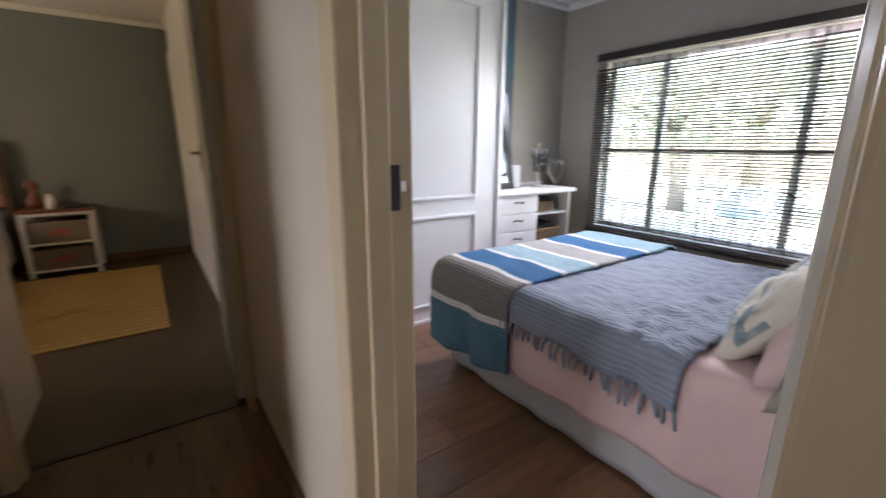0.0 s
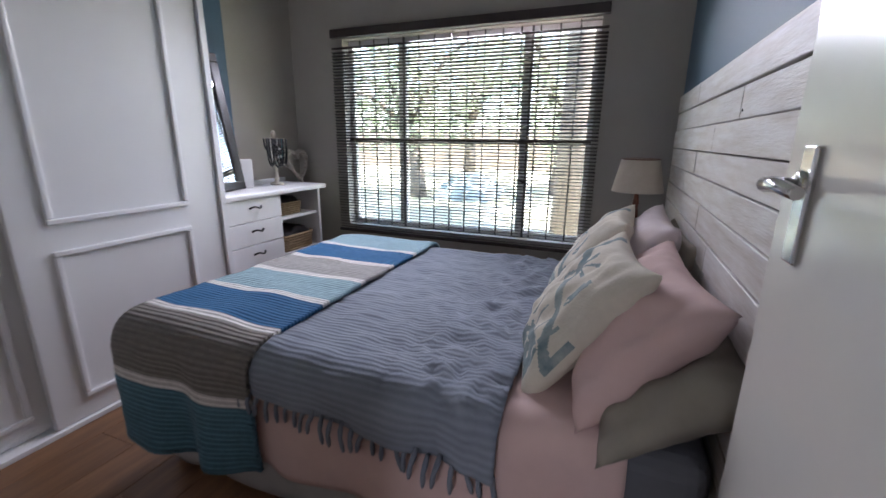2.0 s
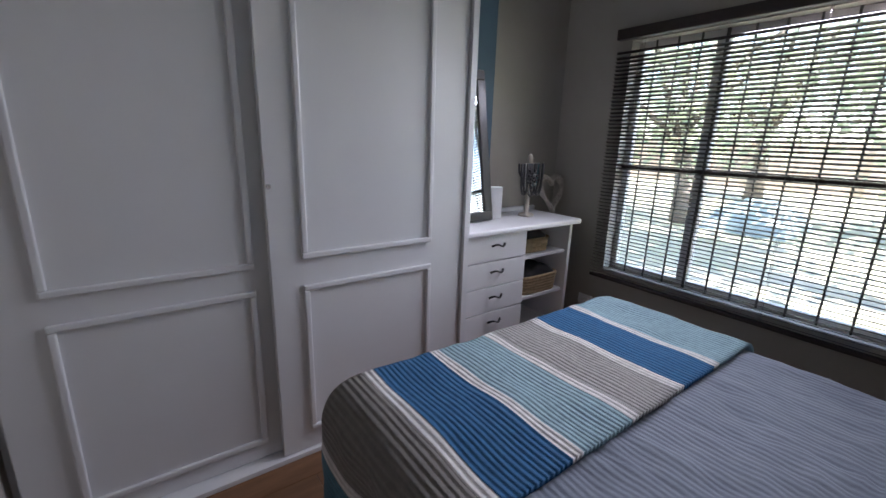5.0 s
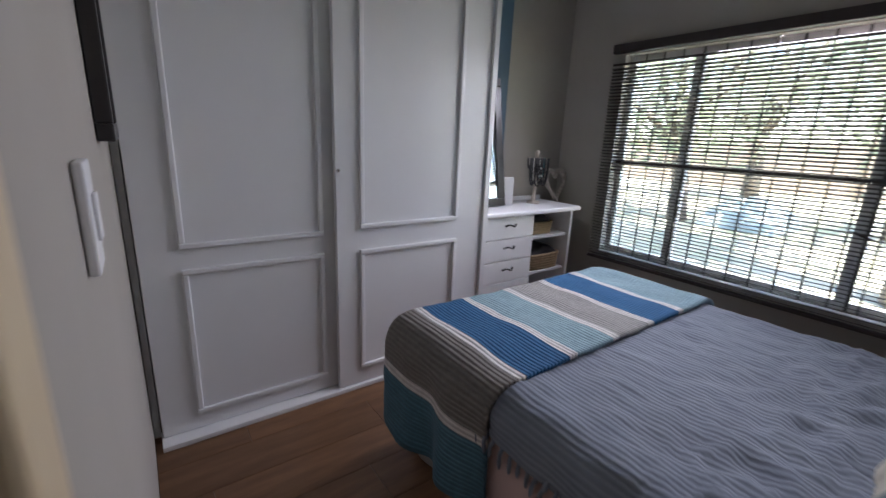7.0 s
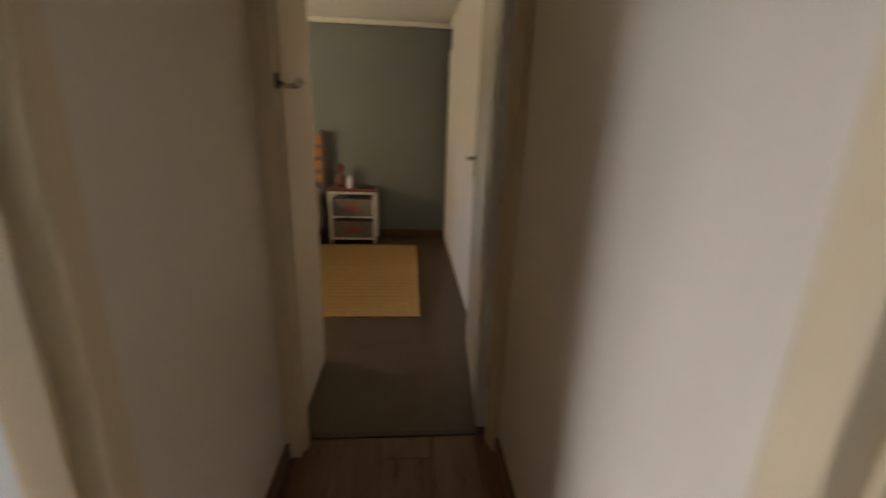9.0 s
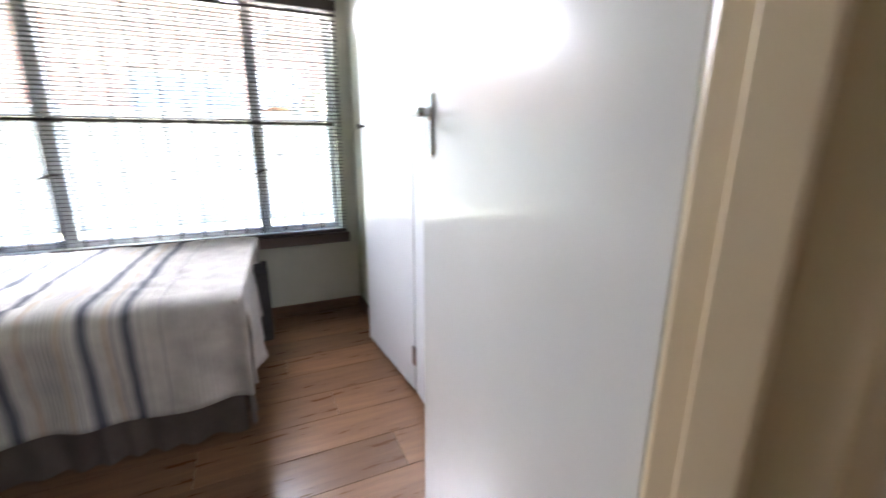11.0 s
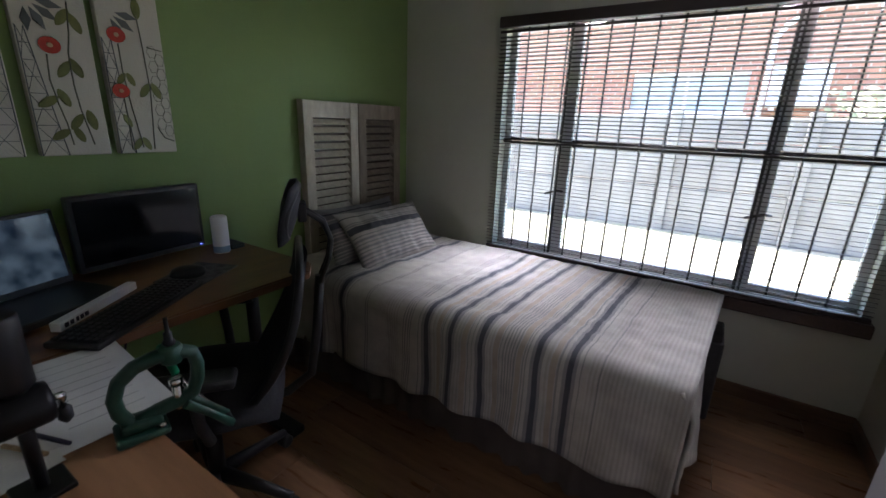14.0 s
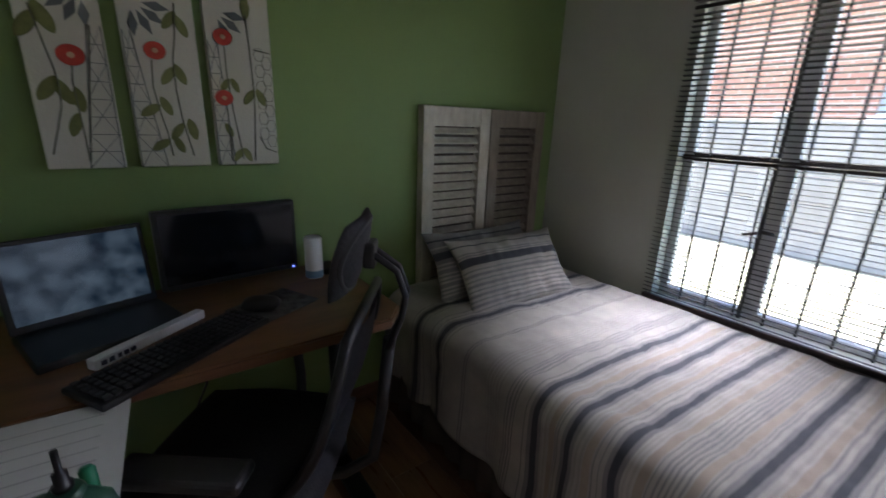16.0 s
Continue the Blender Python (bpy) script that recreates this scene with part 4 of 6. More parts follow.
for z in (0.05, 0.29):
    part("rail", box(-1.244, 5.31, z, -0.806, 5.33, z + 0.022, 0.002), white_lac, ns)
    d = part("basket_drawer", box(-1.238, 5.305, z + 0.024, -0.812, 5.65, z + 0.205, 0.008), crate, ns)
    part("red_mark", bm_box(box(-1.10, 5.3005, z + 0.09, -0.95, 5.3045, z + 0.12), -1.06, 5.3005, z + 0.12, -0.98, 5.3045, z + 0.145), red_print, d, "faded red printed mark")
part("rail", box(-1.244, 5.31, 0.55, -0.806, 5.33, 0.578, 0.002), white_lac, ns)
tagged(new("telephone_tray", mesh_of("telephone_tray", bm_box(box(-0.98, 5.36, 0.6005, -0.78, 5.50, 0.622, 0.006), -0.96, 5.38, 0.623, -0.82, 5.46, 0.634, 0.004), black_plastic)), "flat black device lying on the stand", "device")
tagged(new("white_bottle", mesh_of("white_bottle", lathe([(0.028, 0), (0.03, 0.01), (0.03, 0.09), (0.015, 0.11), (0.015, 0.13)], 14, (-1.06, 5.42, 0.6005)), white_lac)), "small white bottle on the stand", "bottle")
tagged(new("wooden_ornament", mesh_of("wooden_ornament", lathe([(0.05, 0), (0.06, 0.04), (0.045, 0.11), (0.02, 0.14), (0.045, 0.18), (0.05, 0.21), (0.01, 0.25)], 16, (-1.18, 5.56, 0.6005)), red_wood)), "turned reddish wooden ornament on the stand", "ornament")
fbed = thing("far_bed", "bed with slatted pine headboard and white bedding", "bed", (-2.0, 5.0, 0))
pine = material("orange pine", (0.45, 0.22, 0.08), 0.5, col2=(0.33, 0.15, 0.05), scale=3, stretch=(1, 1, 6), bump=0.1)
part("base", box(-2.75, 3.75, 0.05, -1.45, 5.60, 0.30), black_plastic, fbed)
bm = drape(over(-2.80, -1.40, 0.58, 0.3, 0.16, 0.06), 3.7, 5.58, wrinkle=0.012, wscale=5, step=0.06, seed=5, hem=0.03)
part("bedding", bm, white_lac, fbed, "white cotton bedding")
for z in (0.62, 0.76, 0.90, 1.04):
    part("headboard_slat", box(-2.8, 5.62, z, -1.36, 5.65, z + 0.11, 0.006), pine, fbed)
for x in (-2.80, -1.36):
    part("headboard_post", box(x - 0.03, 5.605, 0.0, x + 0.03, 5.665, 1.20, 0.005), brown_wood, fbed)
cup3 = thing("built_in_cupboard", "cream white built-in cupboards along the far room", "cupboard", (0.3, 4.2, 0))
part("body", box(0.002, 3.115, 0.0, 0.598, 5.45, H - 0.052), white_cup, cup3)
for i in range(4):
    y0 = 3.117 + i * 0.583
    part("door", box(-0.020, y0, 0.06, 0.0, y0 + 0.579, 2.0, 0.003), white_cup, cup3)
hook = thing("door_hook", "dark metal hook on the doorway jamb", "hook", (-0.83, 2.26, 1.38))
part("plate", box(-0.832, 2.195, 1.37, -0.822, 2.22, 1.415, 0.002), black_iron, hook)
part("prong", tube([(-0.825, 2.21, 1.39), (-0.80, 2.207, 1.378), (-0.77, 2.205, 1.38), (-0.752, 2.205, 1.398)], [0.007, 0.008, 0.009, 0.013], 8), chrome, hook)

# ---- the study bedroom ----
oat = material("oat coloured cotton", (0.47, 0.44, 0.39), 0.9, col2=(0.35, 0.33, 0.30), scale=8, bump=0.25, bscale=30)
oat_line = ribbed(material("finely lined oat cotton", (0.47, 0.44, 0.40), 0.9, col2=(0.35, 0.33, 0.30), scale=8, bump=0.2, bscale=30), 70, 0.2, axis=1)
navy = material("navy stripe cotton", (0.085, 0.09, 0.10), 0.9, col2=(0.065, 0.07, 0.082), scale=14, bump=0.2, bscale=60)
greyst = material("soft grey stripe cotton", (0.22, 0.215, 0.215), 0.9, col2=(0.26, 0.25, 0.245), scale=14, bump=0.2, bscale=60)
sand_st = material("sand stripe cotton", (0.40, 0.34, 0.27), 0.9, col2=(0.33, 0.28, 0.225), scale=14, bump=0.2, bscale=60)
frill = material("brown grey cotton valance", (0.17, 0.135, 0.115), 0.9, col2=(0.13, 0.105, 0.09), scale=6, bump=0.25, bscale=20)
sb = thing("single_bed", "single bed with a gathered brown grey valance under the window", "bed", (-2.9, 0.03, 0))
SX0, SX1, SY0, SY1 = -3.36, -2.40, -0.86, 0.93
part("base", box(SX0 + 0.03, SY0, 0.05, SX1 - 0.04, SY1 - 0.03, 0.28), black_plastic, sb)
part("mattress", box(SX0, SY0, 0.28, SX1, SY1, 0.53, 0.05, 4), oat, sb)


def gathered(p0, p1, z0, z1, out):
    bm = bmesh.new()
    p0, p1, out = Vector(p0), Vector(p1), Vector(out)
    k = int((p1 - p0).length / 0.008)
    cols = []
    for i in range(k + 1):
        p = p0.lerp(p1, i / k)
        s = (p1 - p0).length * i / k
        w = 0.014 * math.sin(s * 62 + 2.2 * math.sin(s * 9)) + 0.008 * math.sin(s * 25)
        cols.append([bm.verts.new((*(p + out * (w * f + 0.012 * f)), z1 + (z0 - z1) * f)) for f in (0, 0.25, 0.6, 1)])
    for a, b in zip(cols, cols[1:]):
        for j in range(3):
            bm.faces.new((a[j], b[j], b[j + 1], a[j + 1])).smooth = True
    bmesh.ops.solidify(bm, geom=bm.faces[:], thickness=0.003)
    return bm


part("valance", gathered((SX1 + 0.005, SY0), (SX1 + 0.005, SY1), 0.012, 0.30, (1, 0)), frill, sb)
part("foot_valance", gathered((SX1, SY1 + 0.005), (SX0, SY1 + 0.005), 0.012, 0.30, (0, 1)), frill, sb)
cov = thing("striped_duvet", "oat and navy striped duvet hanging over the single bed", "bedding", (-2.9, 0.03, 0.5))
stripes = []
for c in (0.605, 0.491, 0.272, 0.14, 0.017, -0.455, -0.613):
    stripes += [(c - 0.022, c + 0.022, 3), (c - 0.010, c + 0.010, 1), (c + 0.034, c + 0.038, 3), (c - 0.038, c - 0.034, 3)]
for a, b in ((0.30, 0.325), (0.17, 0.19), (0.04, 0.06), (0.52, 0.54), (0.66, 0.97), (-0.20, -0.12)):
    stripes.append((a, b, 2))
for c in (0.08, 0.205, 0.335, 0.43, 0.55):
    stripes += [(c - 0.010, c + 0.010, 4), (c + 0.014, c + 0.017, 3)]
for c in (0.362, 0.374, 0.386, 0.398, 0.41, -0.06, -0.072, -0.084, -0.096, -0.30, -0.312, 0.70, -0.52):
    stripes.append((c, c + 0.005, 3))
chain = [(-x, z) for x, z in over(-SX1 - 0.022, -SX0 + 0.02, 0.562, 0.165, 0.33, 0.07)]
cv_mesh = drape(chain, -0.88, 0.965, across=stripes, wrinkle=0.010, wscale=5, seed=21, hem=0.025, thick=0.014, step=0.022, folds=0.05, fine=0.005, crumple=(0.2, 0.9, 0.0025))
for v in cv_mesh.verts:
    v.co.y -= 0.07 * min(0.0, v.co.x + 2.35)
part("cover", cv_mesh, [oat, navy, oat_line, greyst, sand_st], cov)
ft = drape([(0.985, 0.20), (0.982, 0.35), (0.972, 0.47), (0.93, 0.545)], -3.33, -2.38, wrinkle=0.010, wscale=5, step=0.03, seed=19, thick=0.012)
ft.transform(Matrix(((0, 1, 0, 0), (1, 0, 0, 0), (0, 0, 1, 0), (0, 0, 0, 1))))
bmesh.ops.reverse_faces(ft, faces=ft.faces[:])
part("foot_end", ft, oat_line, cov)


def pillow_stripes(u, v):
    if 0.60 < v < 0.70 or 0.86 < v < 0.885:
        return 1
    if v < 0.56:
        return 3 if (v * 17) % 1 < 0.42 else 0
    return 3 if 0.715 < v < 0.73 or 0.75 < v < 0.765 else 0


pillow("pillow", "striped pillow leaning on the shutter headboard", Matrix.Translation((-2.85, -0.565, 0.685)) @ Matrix.Rotation(radians(-4), 4, "Z") @ Matrix.Rotation(radians(-50), 4, "X") @ Matrix.Rotation(math.pi, 4, "Z"), 0.62, 0.36, 0.13, [oat, navy, oat_line, greyst], 5, lambda u, v: pillow_stripes(u, v), "pillows on the single bed", n=60, wr=0.02)
pillow("pillow", "striped pillow propped behind another pillow", Matrix.Translation((-2.80, -0.71, 0.695)) @ Matrix.Rotation(radians(-60), 4, "X") @ Matrix.Rotation(math.pi, 4, "Z"), 0.62, 0.34, 0.13, [greyst, navy, oat_line, oat], 9, pillow_stripes, "pillows on the single bed", n=40, wr=0.02)
trunk = thing("blanket_box", "low dark fabric box beyond the bed foot", "box", (-3.28, 1.0, 0))
part("body", box(-3.44, 0.995, 0.0, -3.16, 1.07, 0.40, 0.01), dark_cloth, trunk)

# louvred shutters
old_white = material("chipped cream paint on timber", (0.60, 0.56, 0.47), 0.7, col2=(0.42, 0.37, 0.30), scale=9, stretch=(3, 3, 1), bump=0.4, bscale=40, detail=8)
old_bare = material("weathered bare timber", (0.30, 0.25, 0.20), 0.75, col2=(0.19, 0.155, 0.12), scale=7, stretch=(4, 4, 1), bump=0.4, bscale=40, detail=8)


def shutter(x0, x1, mat, label, z0=0.30, z1=1.378):
    s = thing("louvred_shutter", label, "shutter", ((x0 + x1) / 2, -0.92, z0), "shutters as a headboard")
    st = 0.062
    for a, b in ((x0, x0 + st), (x1 - st, x1)):
        part("stile", box(a, -0.945, z0, b, -0.897, z1, 0.004), mat, s)
    for a, b in ((z0, z0 + 0.1), (z1 - 0.085, z1)):
        part("rail", box(x0 + st, -0.942, a, x1 - st, -0.90, b, 0.004), mat, s)
    part("back", box(x0 + st, -0.946, z0 + 0.1, x1 - st, -0.940, z1 - 0.085), brown_wood, s)
    n = 21
    pit = (z1 - 0.085 - z0 - 0.1) / n
    bm = box(-(x1 - x0 - 2 * st) / 2, -0.019, -0.004, (x1 - x0 - 2 * st) / 2, 0.019, 0.004, 0.003, 1)
    me = mesh_of("louvre", bm, mat)
    for i in range(n):
        l = new("louvre", me)
        l.parent = s
        l.location = (0, 0.002, 0.1 + pit * (i + 0.5))
        l.rotation_euler = (radians(-48 + random.uniform(-4, 4)), 0, 0)
    return s


shutter(-2.955, -2.565, old_white, "chipped cream louvred shutter used as a headboard")
shutter(-3.345, -2.960, old_bare, "weathered bare wood louvred shutter used as a headboard")

# cupboards
cup = thing("built_in_cupboard", "white built-in cupboard with one door slightly ajar", "cupboard", (-2.3, 1.65, 0))
part("surround", box(-2.96, 1.632, 0.0, -1.10, 1.6445, H - 0.052, 0.002), white_cup, cup)
leafm = Matrix.Translation((-2.335, 1.618, 0)) @ Matrix.Rotation(radians(180 + 4.5), 4, "Z")
cd = part("door", box(0, -0.010, 0.03, 0.595, 0.012, 2.05, 0.003), white_cup, cup)
cd.matrix_parent_inverse = Matrix.Translation(-cup.location)
cd.matrix_basis = leafm
kb = lathe([(0.006, 0), (0.006, 0.018), (0.013, 0.022), (0.015, 0.03), (0.009, 0.036)], 14)
kb.transform(Matrix.Translation((0.545, 0.012, 1.17)) @ Matrix.Rotation(-math.pi / 2, 4, "X"))
local_part("door_knob", kb, black_iron, cd, "dark round knob")
for z in (0.2, 1.75):
    for dx in (-0.017, 0.004):
        hg = box(-0.006 + dx, 0.010, z - 0.045, 0.010 + dx, 0.017, z + 0.045, 0.002)
        local_part("hinge", hg, chrome, cd)
part("door", box(-2.318, 1.606, 0.03, -1.73, 1.630, 2.05, 0.003), white_cup, cup)

# desks
desk_wood = material("varnished brown timber", (0.23, 0.115, 0.055), 0.4, col2=(0.14, 0.068, 0.032), scale=3, stretch=(1, 8, 8), bump=0.1, bscale=40, detail=7)
desk_wood2 = material("orange brown timber", (0.36, 0.19, 0.095), 0.42, col2=(0.24, 0.12, 0.055), scale=3, stretch=(8, 1, 8), bump=0.1, bscale=40, detail=7)
desk = thing("writing_desk", "brown timber desk on black legs against the green wall", "desk", (-1.55, -0.64, 0))
part("tabletop", prism([(-1.01, -0.945), (-2.16, -0.945), (-2.16, -0.41), (-2.09, -0.335), (-1.01, -0.335)], 0.70, 0.735, 0.006), desk_wood, desk)
for x in (-2.02, -1.12):
    part("leg", tube([(x, -0.62, 0.70), (x, -0.62, 0.06)], 0.026, 12), black_iron, desk)
    part("foot", box(x - 0.035, -0.90, 0.0, x + 0.035, -0.38, 0.035, 0.01), black_iron, desk)
    part("bracket", box(x - 0.03, -0.88, 0.672, x + 0.03, -0.40, 0.699, 0.004), black_iron, desk)
bench = thing("side_table", "orange brown timber side table with a steel leg", "table", (-1.18, 0.05, 0))
part("tabletop", prism([(-1.01, -0.325), (-1.40, -0.325), (-1.40, 0.03), (-1.36, 0.05), (-1.36, 0.37), (-1.295, 0.447), (-1.01, 0.447)], 0.70, 0.732, 0.006), desk_wood2, bench)
for y in (-0.25, 0.36):
    part("leg", box(-1.27, y - 0.022, 0.0, -1.225, y + 0.022, 0.70, 0.004), chrome, bench, "brushed steel leg")
part("black_strip", box(-1.30, 0.385, 0.7325, -1.02, 0.405, 0.736), black_plastic, bench, "flat black strip")

screen_off = material("dark glossy screen", (0.008, 0.009, 0.011), 0.12)


def monitor(name, label, m, w, h, screen, stand_h, cat="monitor"):
    t = thing(name, label, cat, m=m)
    local_part("casing", box(-w / 2, -0.018, stand_h, w / 2, 0.018, stand_h + h, 0.006), black_plastic, t)
    local_part("screen", box(-w / 2 + 0.014, 0.0182, stand_h + 0.02, w / 2 - 0.014, 0.0195, stand_h + h - 0.014), screen, t)
    if stand_h > 0.04:
        local_part("neck", box(-0.03, -0.03, 0.01, 0.03, -0.006, stand_h + 0.05, 0.006), black_plastic, t)
        local_part("base", lathe([(0.10, 0), (0.10, 0.008), (0.05, 0.014), (0.03, 0.02)], 24), black_plastic, t)
    return t


mt = monitor("computer_monitor", "black computer monitor switched off on the desk", Matrix.Translation((-1.755, -0.83, 0.7352)) @ Matrix.Rotation(radians(5), 4, "Z"), 0.43, 0.255, screen_off, 0.035)
led = bpy.data.materials.new("blue power light")
led.use_nodes = True
led.node_tree.nodes["Principled BSDF"].inputs["Emission Color"].default_value = (0.1, 0.15, 1, 1)
led.node_tree.nodes["Principled BSDF"].inputs["Emission Strength"].default_value = 0.6
local_part("power_light", box(-0.2, 0.0196, 0.043, -0.192, 0.021, 0.047), led, mt, "small blue power light")
# laptop with a lit picture of blue water
scr = bpy.data.materials.new("lit laptop screen")
scr.use_nodes = True
sn, sl = scr.node_tree.nodes, scr.node_tree.links
tc, nz, rp = sn.new("ShaderNodeTexCoord"), sn.new("ShaderNodeTexNoise"), sn.new("ShaderNodeValToRGB")
nz.inputs["Scale"].default_value, nz.inputs["Detail"].default_value = 16, 6
rp.color_ramp.elements[0].position, rp.color_ramp.elements[0].color = 0.34, (0.006, 0.018, 0.035, 1)
mid = rp.color_ramp.elements.new(0.5)
mid.color = (0.012, 0.065, 0.13, 1)
rp.color_ramp.elements[1].position, rp.color_ramp.elements[1].color = 0.72, (0.12, 0.17, 0.22, 1)
sl.new(tc.outputs["Object"], nz.inputs["Vector"])
sl.new(nz.outputs["Fac"], rp.inputs["Fac"])
pb = sn["Principled BSDF"]
pb.inputs["Base Color"].default_value = (0.01, 0.01, 0.01, 1)
sl.new(rp.outputs["Color"], pb.inputs["Emission Color"])
pb.inputs["Emission Strength"].default_value = 0.05
pb.inputs["Roughness"].default_value = 0.15
lap = thing("laptop", "open black laptop showing a blue water picture", "laptop", m=Matrix.Translation((-1.39, -0.70, 0.7352)) @ Matrix.Rotation(radians(18), 4, "Z") @ Matrix.Scale(0.97, 4))
local_part("keyboard_base", box(-0.17, -0.07, 0, 0.17, 0.16, 0.022, 0.006), black_plastic, lap)
lid = box(-0.17, -0.008, 0, 0.17, 0.008, 0.245, 0.004)
lid.transform(Matrix.Translation((0, -0.072, 0.02)) @ Matrix.Rotation(radians(8), 4, "X"))
local_part("lid", lid, black_plastic, lap)
ls = box(-0.155, 0.0085, 0.022, 0.155, 0.010, 0.232)
ls.transform(Matrix.Translation((0, -0.072, 0.02)) @ Matrix.Rotation(radians(8), 4, "X"))
local_part("screen", ls, scr, lap, "lit screen with a blue picture")

kbd = thing("keyboard", "black computer keyboard on the desk edge", "keyboard", m=Matrix.Translation((-1.555, -0.445, 0.7352)) @ Matrix.Rotation(radians(31), 4, "Z"))
local_part("case", box(-0.22, -0.07, 0, 0.22, 0.07, 0.016, 0.005), black_plastic, kbd)
key_me = mesh_of("key", bm_box(bmesh.new(), -0.008, -0.008, 0, 0.008, 0.008, 0.007, 0.002, 1), material("worn black key", (0.03, 0.03, 0.033), 0.5))
for r in range(6):
    for c in range(21):
        k = new("key", key_me)
        k.parent = kbd
        k.location = (-0.2 + c * 0.02, -0.052 + r * 0.0205, 0.016)
ruler = thing("white_strip_box", "long white box with dark print behind the keyboard", "box", m=Matrix.Translation((-1.50, -0.555, 0.7352)) @ Matrix.Rotation(radians(35), 4, "Z"))
local_part("body", box(-0.15, -0.014, 0, 0.15, 0.014, 0.026, 0.003), white_lac, ruler)
print_dark = material("dark print", (0.03, 0.03, 0.06), 0.7)
for i, ww in enumerate((0.013, 0.012, 0.009, 0.012, 0.013)):
    local_part("print_bar", box(0.055 + i * 0.017, 0.0141, 0.007, 0.055 + i * 0.017 + ww, 0.0149, 0.019), print_dark, ruler)
pad = thing("mouse_pad", "grey printed mouse pad under a black mouse", "mouse pad", m=Matrix.Translation((-1.82, -0.615, 0.7352)) @ Matrix.Rotation(radians(25), 4, "Z"))
local_part("mat", box(-0.11, -0.085, 0, 0.11, 0.085, 0.004, 0.001, 1), material("grey printed rubber", (0.16, 0.16, 0.16), 0.8, col2=(0.05, 0.05, 0.05), scale=30), pad)
ms = pillow_mesh(0.062, 0.105, 0.05, 2, n=12, pinch=-0.1, wr=0)
ms.transform(Matrix.Translation((-1.78, -0.60, 0.757)) @ Matrix.Rotation(radians(60), 4, "Z"))
tagged(new("computer_mouse", mesh_of("computer_mouse", ms, black_plastic)), "black computer mouse on the pad", "mouse")
loop = [(-1.62 - 0.05 * math.sin(k * 0.5), -0.90 + 0.012 * math.cos(k), 0.69 - 0.055 * k) for k in range(12)] + [(-1.60, -0.86, 0.035), (-1.52, -0.80, 0.007), (-1.44, -0.84, 0.007)]
tagged(new("power_cable", mesh_of("power_cable", tube(loop, 0.0045, 6), black_plastic)), "black power cable hanging behind the desk to the floor", "cable")
rl = thing("paper_roll", "upright white paper roll with a blue band", "paper roll", (-2.02, -0.80, 0.735))
part("roll", lathe([(0.030, 0), (0.032, 0.004), (0.032, 0.148), (0.026, 0.155), (0.012, 0.155)], 22, (-2.02, -0.80, 0.7355)), white_lac, rl)
part("band", lathe([(0.0325, 0.003), (0.0325, 0.03)], 22, (-2.02, -0.80, 0.7355), cap=False), material("pale blue print", (0.25, 0.38, 0.55), 0.7), rl)
tagged(new("black_case", mesh_of("black_case", box(-2.12, -0.90, 0.7352, -2.055, -0.79, 0.755, 0.006), black_plastic)), "small black case at the desk corner", "case")

# paper sheets and press on the side table
paper = material("white paper", (0.66, 0.67, 0.66), 0.8, col2=(0.58, 0.59, 0.59), scale=7)
for i, (x, y, a, w, h) in enumerate(((-1.225, -0.135, -4, 0.42, 0.385), (-1.15, -0.02, 6, 0.15, 0.21), (-1.22, -0.04, -14, 0.10, 0.14))):
    sh = box(-w / 2, -h / 2, 0, w / 2, h / 2, 0.0012)
    ob = tagged(new("paper_sheet", mesh_of("paper_sheet", sh, paper)), "white sheet of paper lying on the side table", "paper", "papers on the side table")
    ob.matrix_basis = Matrix.Translation((x, y, 0.7335 + i * 0.0022)) @ Matrix.Rotation(radians(a), 4, "Z")
print_pale = material("pale grey print", (0.48, 0.49, 0.50), 0.8)
sheet = [o for o in bpy.data.objects if o.name == "paper_sheet"][0]
for r in range(9):
    local_part("print_line", box(-0.17, -0.15 + r * 0.034, 0.0013, -0.17 + (0.30, 0.22, 0.33, 0.26)[r % 4], -0.147 + r * 0.034, 0.0017), print_pale, sheet)
for i in range(2):
    tagged(new("pen", mesh_of("pen", tube([(-1.25 + i * 0.03, 0.05, 0.745), (-1.22 + i * 0.035, -0.03, 0.745)], [0.004, 0.0045], 8), (print_dark, straw)[i])), "pen lying on the papers", "pen", "pens")
press_green = material("green hammered enamel", (0.02, 0.075, 0.05), 0.4, col2=(0.012, 0.05, 0.033), scale=14, bump=0.3, bscale=60)
bright_green = material("bright green grip", (0.01, 0.20, 0.09), 0.4)
pr = thing("bench_press", "green cast bench press with a steel ram on the table", "bench press", m=Matrix.Translation((-1.335, 0.10, 0.7325)) @ Matrix.Rotation(radians(165), 4, "Z") @ Matrix.Scale(0.74, 4))
# the cast frame is a closed ring in the local xz plane, its head past the table's edge
ring = [(-0.012, 0.03), (-0.032, 0.07), (-0.036, 0.11), (-0.022, 0.15), (0.012, 0.178), (0.06, 0.19), (0.105, 0.19), (0.135, 0.175), (0.142, 0.14), (0.138, 0.10), (0.125, 0.066), (0.09, 0.052), (0.045, 0.045), (0.01, 0.035)]
fine_ring = []
for i, p in enumerate(ring):
    q = ring[(i + 1) % len(ring)]
    fine_ring += [(p[0], 0, p[1]), ((p[0] + q[0]) / 2, 0, (p[1] + q[1]) / 2)]
bm = tube(fine_ring, 0.0165, 10, None, True)
for v in bm.verts:
    v.co.y *= 1.35
local_part("frame", bm, press_green, pr)
local_part("base", bm_box(box(-0.05, -0.05, 0, 0.06, 0.05, 0.018, 0.008, 3), -0.035, -0.03, 0.017, 0.05, 0.03, 0.045, 0.010, 3), press_green, pr)
